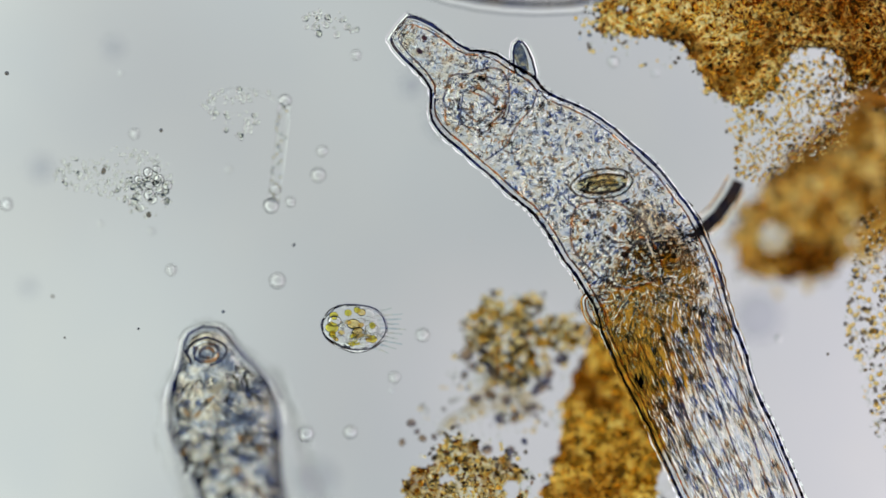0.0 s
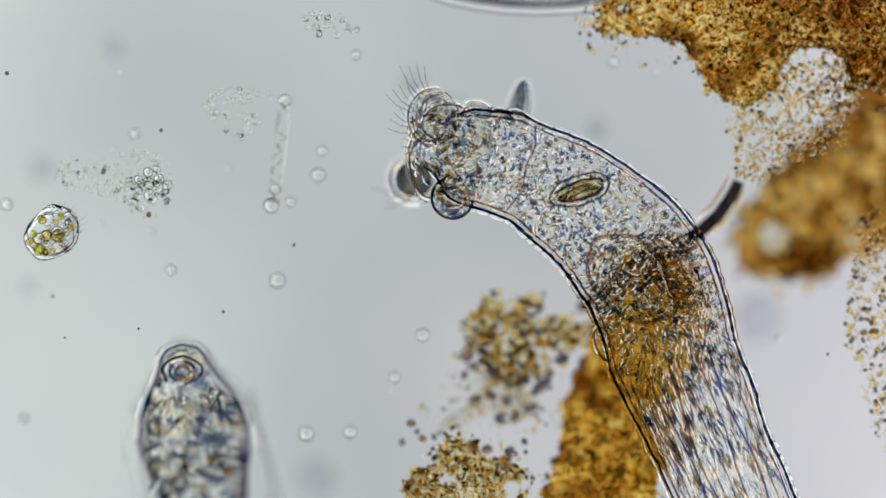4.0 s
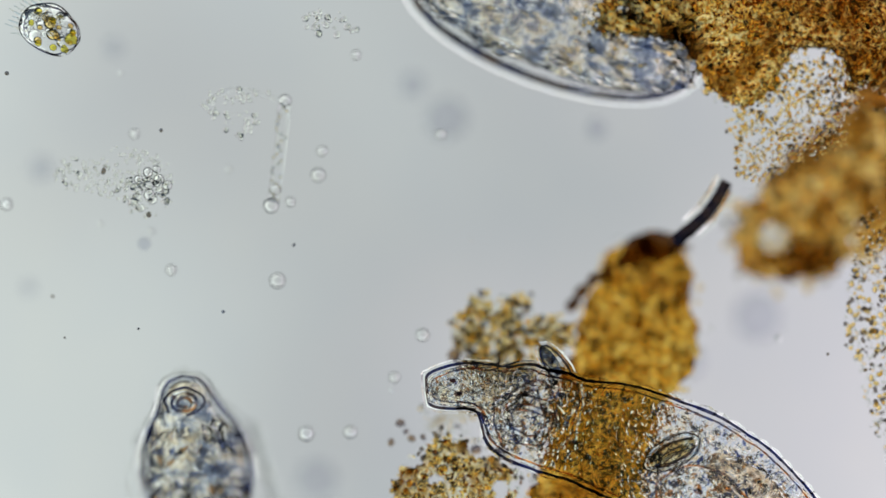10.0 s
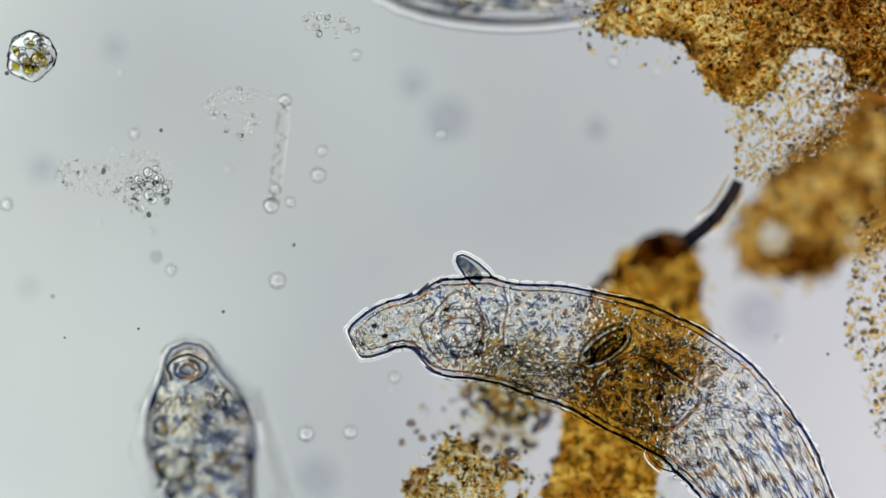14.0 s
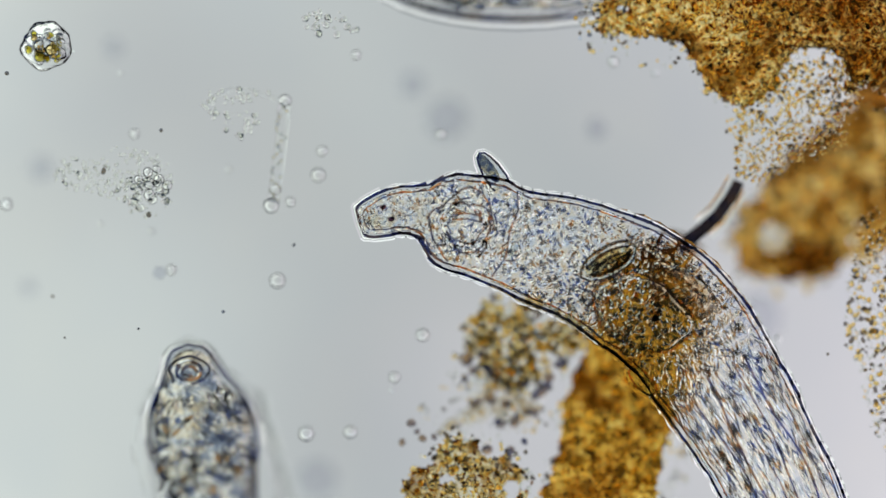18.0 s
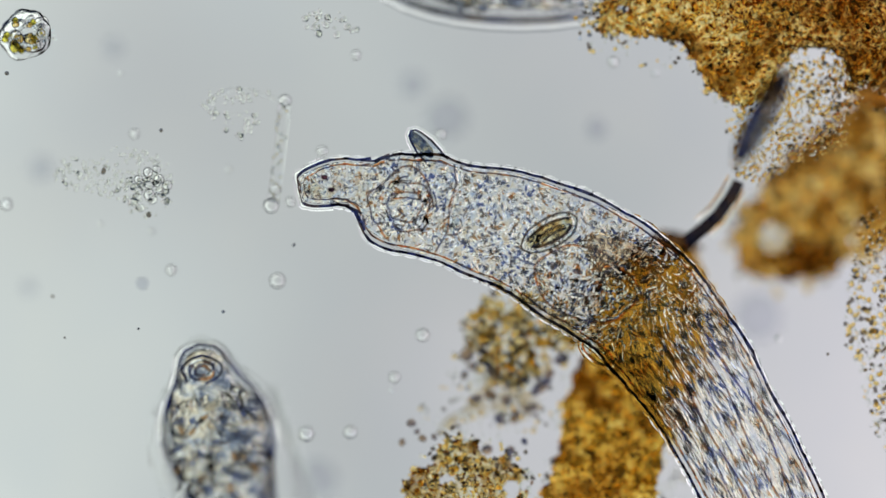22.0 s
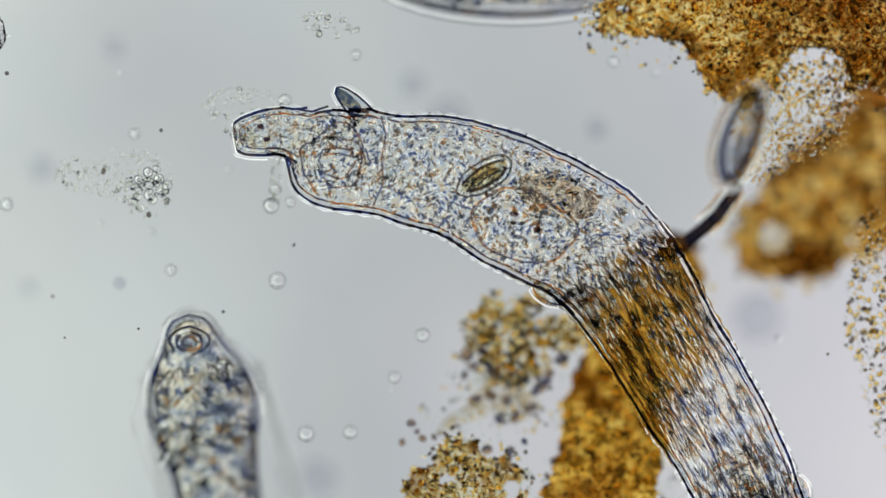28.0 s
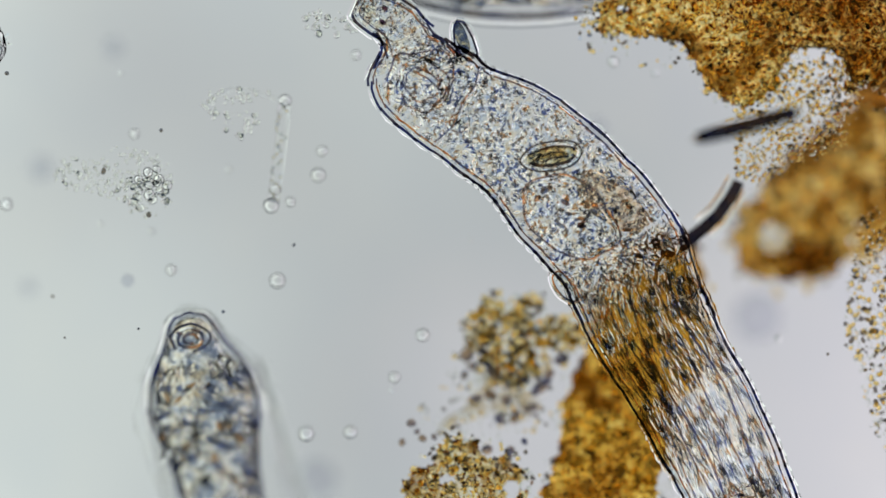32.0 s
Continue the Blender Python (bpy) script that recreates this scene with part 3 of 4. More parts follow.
def large_rotifer():
    thing = empty("rotifer", (0, 0, 0), "large transparent rotifer with grainy streaked body", "rotifer")
    pieces = []
    for i, (s0, s1) in enumerate(zip(BOUNDS, BOUNDS[1:])):
        nm = "rostrum" if i == 0 else "collar_ring" if s0 < 112 else "neck_ring" if s0 < 320 else "trunk_ring" if s0 < 950 else "foot_ring"
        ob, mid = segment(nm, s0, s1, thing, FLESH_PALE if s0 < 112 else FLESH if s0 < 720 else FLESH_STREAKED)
        pieces.append((ob, mid, 0.0, 0.0, 0.0))
        if i == 0:
            for du, dv in ((0.018, 0.012), (0.026, -0.012)):
                e = link("eyespot", *oval(0.012, 0.009, 12, 7), DARK_SPOT, ob, "dark eyespot")
                e.location = (du, dv, 0.02)
            m = link("mouth_fold", *oval(0.06, 0.022, 14, 9), ORGAN, ob)
            m.location, m.rotation_euler = (0.0, -0.008, 0.0), (0, 0, radians(-25))
    antenna = link("antenna", *lathe([(0.0, 0.015), (0.01, 0.017), (0.035, 0.0165), (0.055, 0.0125), (0.066, 0.008), (0.070, 0.002)], 20), ORGAN, thing, "short blunt feeler")
    tip = link("antenna_core", *oval(0.060, 0.021, 14, 9, 0.35), FEELER, antenna)
    tip.location = (0.040, 0.001, 0)
    outline = [(0.0, 0.015, 0), (0.01, 0.017, 0), (0.035, 0.0165, 0), (0.055, 0.0125, 0), (0.066, 0.008, 0), (0.071, 0, 0), (0.066, -0.008, 0), (0.055, -0.0125, 0), (0.035, -0.0165, 0), (0.01, -0.017, 0), (0.0, -0.015, 0)]
    link("antenna_edge", *tube(outline, 0.0017, 8), DARK_OUTLINE, antenna)
    link("slime_rim", *tube([(x * 1.06, y * 1.32, 0) for x, y, z in outline], 0.0034, 4, caps=False), HALO, antenna, smooth=False)
    pieces.append((antenna, 232, 82, 145.0, 0.0))
    jaws = link("jaws", *oval(0.112, 0.052, 24, 13, 0.1), ORGAN, thing, "oval chewing jaws")
    link("jaw_muscle", *oval(0.092, 0.036, 20, 11, 0.2, 4.0, flat=0.3), JAW_MUSCLE, jaws, "golden brown inner mass").location = (0, 0, 0.036)
    link("jaw_rim", *tube(loop(0.055, 0.026, 0.12, 1.0, 0.042), 0.0018, 8), JAW, jaws, "dark oval rim")
    link("jaw_gloss", *tube(loop(0.050, 0.021, 0.12, 1.0, 0.042), 0.0030, 4, caps=False), HALO, jaws, smooth=False)
    for k, r in ((1, 0.0026), (-1, 0.0032)):
        link("jaw_plate", *tube(loop(0.044, 0.016, 0.15, k * 3.0, 0.044, 18, 0.40, 0.3 if k > 0 else 3.44), r, 8), JAW, jaws, "dark curved plate")
    for y, x0, x1, r, mat in ((0.0045, -0.028, 0.024, 0.0017, JAW), (0.0, -0.034, 0.030, 0.0024, GOLD_GLINT), (-0.0050, -0.022, 0.030, 0.0019, JAW)):
        link("jaw_ridge", *tube([(x0, y - 0.003, 0.046), ((x0 + x1) / 2, y + 0.002, 0.047), (x1, y - 0.001, 0.046)], r, 6), mat, jaws)
    pieces.append((jaws, 452, 20, 54.0, 0.0))
    # the round gullet behind the mouth, with its folds
    gullet = link("gullet", *oval(0.110, 0.112, 28, 15, 0.12, 2.0, flat=0.4), SHEATH, thing, "round folded gullet")
    for i, (rx, ry, r, mat) in enumerate(((0.060, 0.058, 0.0018, INNER_LINE), (0.055, 0.053, 0.0040, HALO), (0.046, 0.043, 0.0016, INNER_LINE), (0.041, 0.037, 0.0042, HALO), (0.030, 0.024, 0.0015, INNER_LINE))):
        link("gullet_fold", *tube(loop(rx, ry, 0.35, i * 0.7, 0.042, 32, 0.7, i * 2.1), r, 4 if mat is HALO else 8, caps=False), mat, gullet, smooth=mat is not HALO)
    for y in (0.012, 0.022):
        link("mouth_slit", *tube([(-0.026, y - 0.003, 0.034), (0.0, y + 0.002, 0.034), (0.028, y, 0.034)], 0.0016, 8), INNER_LINE, gullet)
    rnd = random.Random(12)
    for i in range(18):
        a, q, turn = rnd.uniform(0, 6.283), rnd.uniform(0.012, 0.058), rnd.uniform(-0.5, 0.5)
        at_x, at_y, dx, dy = q * math.cos(a), q * math.sin(a), -math.sin(a + turn) * 0.010, math.cos(a + turn) * 0.010
        stroke = tube([(at_x - dx, at_y - dy, 0.032), (at_x + 0.1 * dy, at_y - 0.1 * dx, 0.032), (at_x + dx, at_y + dy, 0.032)], 0.0030 if i % 2 else 0.0018, 4 if i % 2 else 8, caps=False)
        link("gullet_ridge", *stroke, HALO if i % 2 else INNER_LINE, gullet, smooth=not i % 2)
    pieces.append((gullet, 196, -8, 10.0, 0.0))
    collar = link("collar_fold", *tube([(0.0, 0.082, 0.03), (0.012, 0.05, 0.04), (0.010, 0.01, 0.045), (0.018, -0.035, 0.04), (0.006, -0.075, 0.03)], 0.0016, 8), INNER_LINE, thing)
    link("collar_gloss", *tube([(0.006, 0.080, 0.03), (0.018, 0.05, 0.04), (0.016, 0.01, 0.045), (0.024, -0.035, 0.04)], 0.0034, 4, caps=False), HALO, collar, smooth=False)
    pieces.append((collar, 262, 0, 0.0, 0.0))
    knob = link("gland", *oval(0.040, 0.030, 18, 11, 0.15, 4.0), ORGAN, thing)
    link("gland_edge", *tube(loop(0.020, 0.015, 0.15, 6.0, 0.012, 20), 0.0014, 8), INNER_LINE, knob)
    pieces.append((knob, 285, -22, 70.0, 0.0))
    # the stomach, a wide clear bag, and the darker gut beside it
    stomach = link("stomach", *oval(0.185, 0.122, 30, 17, 0.10, 3.0, flat=0.4), SHEATH, thing, "pale oval stomach")
    link("stomach_edge", *tube(loop(0.093, 0.061, 0.14, 2.0, 0.042, 40), 0.0019, 8), INNER_LINE, stomach)
    link("stomach_gloss", *tube(loop(0.087, 0.055, 0.14, 2.0, 0.042, 40), 0.0036, 4, caps=False), HALO, stomach, smooth=False)
    rnd = random.Random(31)
    for i in range(26):
        a, q = rnd.uniform(0, 6.283), math.sqrt(rnd.random())
        food = link("food_grain", *oval(rnd.uniform(0.010, 0.020), rnd.uniform(0.006, 0.010), 10, 7, 0.3, i), (INNER_LINE, PALE_BEAD, DARK_STROKE)[i % 3], stomach)
        food.location, food.rotation_euler = (0.078 * q * math.cos(a), 0.048 * q * math.sin(a), 0.022), (0, 0, rnd.uniform(0, 3.1))
    pieces.append((stomach, 552, -30, 12.0, 0.0))
    gut = link("gut", *oval(0.15, 0.075, 24, 13, 0.3, 6.0, flat=0.4), GUT, thing, "brownish grainy gut")
    pieces.append((gut, 580, 46, 8.0, 0.0))
    bulge = link("side_bulge", *oval(0.062, 0.030, 20, 11, 0.15, 7.0), ORGAN, thing, "clear bulge of the flank")
    link("bulge_edge", *tube(loop(0.031, 0.015, 0.1, 7.0, 0.0, 24), 0.0016, 8), INNER_LINE, bulge)
    link("slime_rim", *tube(loop(0.036, 0.020, 0.1, 7.0, 0.0, 18, 0.5, 3.14), 0.0034, 4, caps=False), HALO, bulge, smooth=False)
    pieces.append((bulge, 655, -114, 4.0, 0.0))
    return thing, pieces


def corona_parts(thing):
    """The two ciliated wheels and the chin lobe, which slide out of the neck."""
    made = []
    for nm, long, width, side, skin in (("corona_wheel", 0.085, 0.100, 1, LOBE), ("corona_wheel", 0.070, 0.074, -1, GREY_LOBE)):
        w = link(nm, *oval(long, width, 32, 15, 0.22, side * 2.0), skin, thing, "ciliated wheel lobe" if side > 0 else "dark grey ciliated wheel lobe")
        for k, deep in ((0.50, -0.006), (0.40, 0.006)):
            arc = [(deep - long * k * math.cos(a * 0.2), width * k * math.sin(a * 0.2), 0.012) for a in range(-8, 9)]
            link("rim", *tube(arc, 0.0019, 8), INNER_LINE, w, "dark curved rim")
        arc = [(-0.002 - long * 0.57 * math.cos(a * 0.2), width * 0.57 * math.sin(a * 0.2), 0.012) for a in range(-9, 10)]
        link("slime_rim", *tube(arc, 0.0042 if side > 0 else 0.009, 4, caps=False), HALO, w, smooth=False)
        for j in range(17 if side > 0 else 6):
            a = radians(-75 + 9.4 * j)
            base = Vector((-long * 0.50 * math.cos(a), 0.54 * width * math.sin(a), 0.03 - 0.03 * (j % 3)))
            d = Vector((-math.cos(a * 0.7 + 0.25), math.sin(a * 0.7 + 0.25), 0.0))
            far = 0.026 + 0.009 * ((j * 7) % 4)
            link("cilium", *tube([base, base + d * far * 0.5 + Vector((0, 0.003, 0)), base + d * far + Vector((0.004, 0.014, 0.02))], 0.0015, 6, 0.4), CILIA, w)
        made.append((w, side))
    chin = link("chin_lobe", *oval(0.078, 0.076, 28, 15, 0.16, 5.0), LOBE, thing)
    for k in (-1, 1):
        link("chin_fold", *tube([(-0.026, 0.006 * k, 0.02), (-0.005, 0.016 * k, 0.026), (0.02, 0.012 * k, 0.02), (0.03, -0.006 * k, 0.01)], 0.0030, 8), INNER_LINE, chin)
    link("chin_edge", *tube([(-0.037 * math.cos(a * 0.25), -0.037 * math.sin(a * 0.25), 0) for a in range(-5, 14)], 0.0022, 8), DARK_OUTLINE, chin)
    head = link("head_lobe", *oval(0.162, 0.168, 36, 17, 0.12, 8.0, flat=0.3), HEAD_FLESH, thing)
    for n, (x, y, long, turn) in enumerate(((-0.05, 0.045, 0.07, 20), (-0.055, -0.01, 0.06, 70), (0.0, -0.03, 0.07, -20))):
        a = radians(turn)
        bend = [(x + long * k / 4 * math.cos(a) - 0.012 * (1 - (k / 2) ** 2) * math.sin(a), y + long * k / 4 * math.sin(a) + 0.012 * (1 - (k / 2) ** 2) * math.cos(a), 0.02) for k in range(-2, 3)]
        link("head_fold", *tube(bend, 0.0022, 8, 0.6), INNER_LINE, head)
    link("head_edge", *tube(loop(0.080, 0.082, 0.2, 8.0, 0.0, 36, 0.5, 1.4), 0.0018, 8), INNER_LINE, head)
    link("slime_rim", *tube(loop(0.086, 0.088, 0.2, 8.0, 0.0, 36, 0.5, 1.4), 0.0036, 4, caps=False), HALO, head, smooth=False)
    rnd = random.Random(77)
    for lobe, rx, ry, count in ((head, 0.070, 0.074, 80), (chin, 0.032, 0.032, 16), (made[0][0], 0.036, 0.044, 22)):
        kinds = {"bright": [], "dark": []}
        for i in range(count):
            a, q = rnd.uniform(0, 6.283), math.sqrt(rnd.random())
            kinds["bright" if i % 2 else "dark"].append(((rx * q * math.cos(a), ry * q * math.sin(a), 0.036), rnd.uniform(0.007, 0.015), rnd.uniform(0.003, 0.0052), a + 1.57 + rnd.uniform(-0.6, 0.6)))
        for key, mat in (("bright", GLINT), ("dark", DARK_STROKE)):
            mass = link(key + "_granule_mass", *strokes(kinds[key]), mat, lobe, smooth=False)
            mass["kind"] = "stuff"
    for x, y, long, wide, turn in ((0.030, 0.088, 0.05, 0.026, -8), (0.075, 0.086, 0.045, 0.022, -14), (0.058, 0.045, 0.04, 0.022, -40), (0.055, -0.022, 0.026, 0.024, 0), (0.0, 0.02, 0.07, 0.02, 15)):
        lump = link("head_lump", *oval(long, wide, 18, 11, 0.3, x * 90), DARK_LUMP, head)
        lump.location, lump.rotation_euler = (x, y, 0.02), (0, 0, radians(turn))
        link("slime_rim", *tube(loop(long * 0.56, wide * 0.62, 0.1, x, 0, 16, 0.5), 0.0034, 4, caps=False), HALO, lump, smooth=False)
    return made, chin, head


ROTIFER, PIECES = large_rotifer()
WHEELS, CHIN, HEAD = corona_parts(ROTIFER)


def left_rotifer():
    thing = empty("rotifer", at(365, 600, -0.02), "blurred transparent rotifer with dark mottled flesh in a clear sheath", "rotifer")
    st = [(0.0, 0.012), (0.006, 0.026), (0.022, 0.038), (0.048, 0.048), (0.075, 0.060), (0.10, 0.076), (0.135, 0.090), (0.18, 0.098), (0.225, 0.096), (0.27, 0.085), (0.33, 0.077), (0.46, 0.072), (0.62, 0.066)]
    body = link("body", *lathe(st, 40, 0.08, 2.0), SHEATH, thing)
    link("flesh", *lathe([(0.010 + x * 0.97, r * 0.94) for x, r in st], 40, 0.16, 4.0, 0.6), FLESH_COARSE, body)
    sheath = link("sheath", *lathe([(x - 0.004, r + 0.012 + min(0.030, max(0, x - 0.08) * 0.16)) for x, r in st], 40, 0.04, 9.0), SHEATH, thing, "clear slimy sheath")
    # the dark refraction line round the body, drawn as a tinted tube
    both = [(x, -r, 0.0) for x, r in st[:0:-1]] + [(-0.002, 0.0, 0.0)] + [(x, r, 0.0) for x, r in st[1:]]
    link("body_edge", *tube(both, 0.0034, 8), DARK_OUTLINE, body)
    link("slime_rim", *tube([(x - 0.006 if abs(y) < 0.045 else x, y * 1.04 + math.copysign(0.005, y) if y else 0.0, 0.0) for x, y, z in both[4:-4]], 0.0034, 4, caps=False), HALO, body, smooth=False)
    for side in (1, -1):
        flare = 0.11 if side > 0 else 0.02
        # a row of added prisms imitates the white glow beside the body
        ridges = [((x, side * (0.106 + flare * (x - 0.22)), -0.14), 0.017, 0.0080, 1.571) for x in np.arange(0.195, 0.72, 0.0085)]
        wall = link("sheath_slime", *strokes(ridges), GLINT, sheath, "glistening edge of the sheath", smooth=False)
        wall["kind"] = "stuff"
    mouth = link("mouth", *oval(0.075, 0.080, 24, 13, 0.1, 1.0, flat=0.5), SHEATH, thing, "round ringed mouth")
    for i, (k, r, mat) in enumerate(((0.034, 0.0024, DARK_OUTLINE), (0.029, 0.0044, HALO), (0.022, 0.0028, INNER_LINE), (0.019, 0.0042, HALO), (0.012, 0.0028, INNER_LINE))):
        o = link("ring", *tube(loop(k * 0.85, k, 0.16, i * 0.8, 0.034, 28, 0.85, i * 1.9), r, 4 if mat is HALO else 8, caps=False), mat, mouth, smooth=mat is not HALO)
    mouth.location = (0.024, 0, 0.018)
    rnd = random.Random(8)
    for i in range(13):
        x = rnd.uniform(0.10, 0.30)
        blob = link("organ", *oval(rnd.uniform(0.03, 0.07), rnd.uniform(0.018, 0.03), 16, 9, 0.3, i * 1.7), DARK_LUMP, body)
        blob.location = (x, rnd.uniform(-0.06, 0.06), rnd.uniform(-0.02, 0.05))
        blob.rotation_euler = (0, 0, rnd.choice((0.5, -0.5, 1.2, -1.2)) + rnd.uniform(-0.3, 0.3))
    made = {"bright": [], "dark": []}
    for i in range(165):
        x = rnd.uniform(0.07, 0.5)
        y = rnd.uniform(-0.9, 0.9) * float(np.interp(x, [a for a, r in st], [r for a, r in st]))
        # the folds run slantwise, in towards the middle
        turn = math.copysign(0.75, y) + rnd.uniform(-0.7, 0.7)
        made["bright" if i % 3 else "dark"].append(((x, y, rnd.uniform(0.05, 0.075)), rnd.uniform(0.011, 0.025), rnd.uniform(0.005, 0.0095), turn))
    for key, mat in (("bright", GLINT), ("dark", DARK_STROKE)):
        mass = link(key + "_granule_mass", *strokes(made[key]), mat, body, smooth=False)
        mass["kind"] = "stuff"
    for i in range(8):
        x, y, turn, long = rnd.uniform(0.09, 0.32), rnd.uniform(-0.062, 0.062), rnd.uniform(-1.3, 1.3), rnd.uniform(0.015, 0.034)
        bend = [(x + long * k * math.cos(turn) - 0.3 * long * k * k * math.sin(turn), y + long * k * math.sin(turn) + 0.3 * long * k * k * math.cos(turn), 0.062) for k in (-1, -0.5, 0, 0.5, 1)]
        link("body_fold", *tube(bend, 0.0052, 4, caps=False), HALO, body, smooth=False)
    return thing


LEFT = left_rotifer()


def top_rotifer():
    thing = empty("rotifer", at(900, -60, -0.05), "dark-edged transparent rotifer at the floc's rim", "rotifer")
    st = [(0.28 - 0.28 * math.cos(math.pi * i / 16), max(0.002, 0.13 * math.sin(math.pi * i / 16) ** 0.8)) for i in range(17)]
    body = link("body", *lathe(st, 40, 0.06, 6.0), SKIN, thing)
    link("flesh", *lathe([(0.01 + x * 0.97, r * 0.9) for x, r in st], 40, 0.18, 7.0, 0.6), FLESH_COARSE, body)
    both = [(x, -r, 0.0) for x, r in st[::-1]] + [(x, r, 0.0) for x, r in st[1:]]
    link("body_edge", *tube(both, 0.0032, 8), DARK_OUTLINE, body)
    link("slime_rim", *tube([(x * 1.04 - 0.010, y * 1.09, 0.0) for x, y, z in both], 0.0050, 4, caps=False), HALO, body, smooth=False)
    rnd = random.Random(17)
    made = {"bright": [], "dark": []}
    for i in range(230):
        x = rnd.uniform(0.02, 0.54)
        y = rnd.uniform(-0.88, 0.88) * float(np.interp(x, [a for a, r in st], [r for a, r in st]))
        big = 1.5 if x < 0.22 and i % 2 == 0 else 1.0
        made["bright" if i % 2 else "dark"].append(((x, y, rnd.uniform(0.06, 0.085)), rnd.uniform(0.012, 0.026) * big, rnd.uniform(0.004, 0.0075) * big, rnd.uniform(-0.5, 0.5)))
    for key, mat in (("bright", GLINT), ("dark", DARK_LUMP)):
        mass = link(key + "_granule_mass", *strokes(made[key]), mat, body, smooth=False)
        mass["kind"] = "stuff"
    return thing


TOP = top_rotifer()


# ---- small swimmers ----
def ciliate():
    thing = empty("ciliate", at(628, 580), "small oval ciliate with golden food beads and bristles", "ciliate")
    body = link("body", *oval(0.116, 0.082, 32, 17, 0.22, 1.0, 0.85), jelly("ciliate_skin", CLEAR, 1.05, 0.004, 60), thing)
    rnd = random.Random(21)
    for i in range(54):
        a, q = rnd.uniform(0, 6.28), math.sqrt(rnd.random())
        size = rnd.uniform(0.011, 0.017) if i % 6 else 0.025
        g = link("food_bead", *oval(size, size * rnd.uniform(0.8, 1), 14, 9, 0.1, i), (PALE_BEAD, GOLD_BEAD, CLEAR_BEAD, PALE_BEAD, GREEN_BEAD)[i % 5], body)
        g.location = (q * 0.050 * math.cos(a), q * 0.034 * math.sin(a), rnd.uniform(-0.034, 0.034) * (1 - 0.6 * q * q))
    link("skin_edge", *tube(loop(0.058, 0.041, 0.12, 1.0, 0.0), 0.0013, 6), DARK_OUTLINE, body)
    for j in range(10):
        y = -0.032 + 0.0071 * j
        x = 0.052 * math.sqrt(max(0.1, 1 - (y / 0.045) ** 2))
        link("bristle", *tube([(x - 0.006, y, 0), (x + 0.012, y * 1.1, 0.004), (x + 0.026 + 0.006 * (j % 3), y * 1.25, 0.0)], 0.0022, 6, 0.5), ORGAN, thing)
    return thing


def spindle():
    thing = empty("ciliate", at(1500, 860, -0.16), "blurred grey spindle-shaped swimmer", "ciliate")
    body = link("body", *oval(0.162, 0.056, 28, 17, 0.08, 3.0, 1.05, 0.34), jelly("swimmer_skin", [(0.38, (0.62, 0.66, 0.74)), (0.5, (0.86, 0.87, 0.90)), (0.6, (0.98, 0.96, 0.92))], 1.05, 0.006, 40, tint_scale=18), thing)
    link("body_edge", *tube(loop(0.078, 0.025, 0.06, 3.0, 0.0), 0.0075, 8), DARK_OUTLINE, body, "dark edge")
    link("slime_rim", *tube(loop(0.091, 0.038, 0.06, 3.0, 0.0), 0.008, 4, caps=False), HALO, body, smooth=False)
    for x in (-0.04, 0.0, 0.035):
        g = link("vacuole", *oval(0.040, 0.024, 16, 9, flat=0.5), DARK_LUMP, thing)
        g.location = (x, 0.004, 0.0)
    return thing


CILIATE, SPINDLE = ciliate(), spindle()


# ---- rod, droplets and specks ----
def bead(name, label, category, u, v, r, z, mat, group=""):
    ob = link(name, *oval(2 * r / 1000, 2 * r / 1000, 20, 11, 0.04, u), mat)
    ob.location = at(u, v, z)
    return tagged(ob, label, category, group)


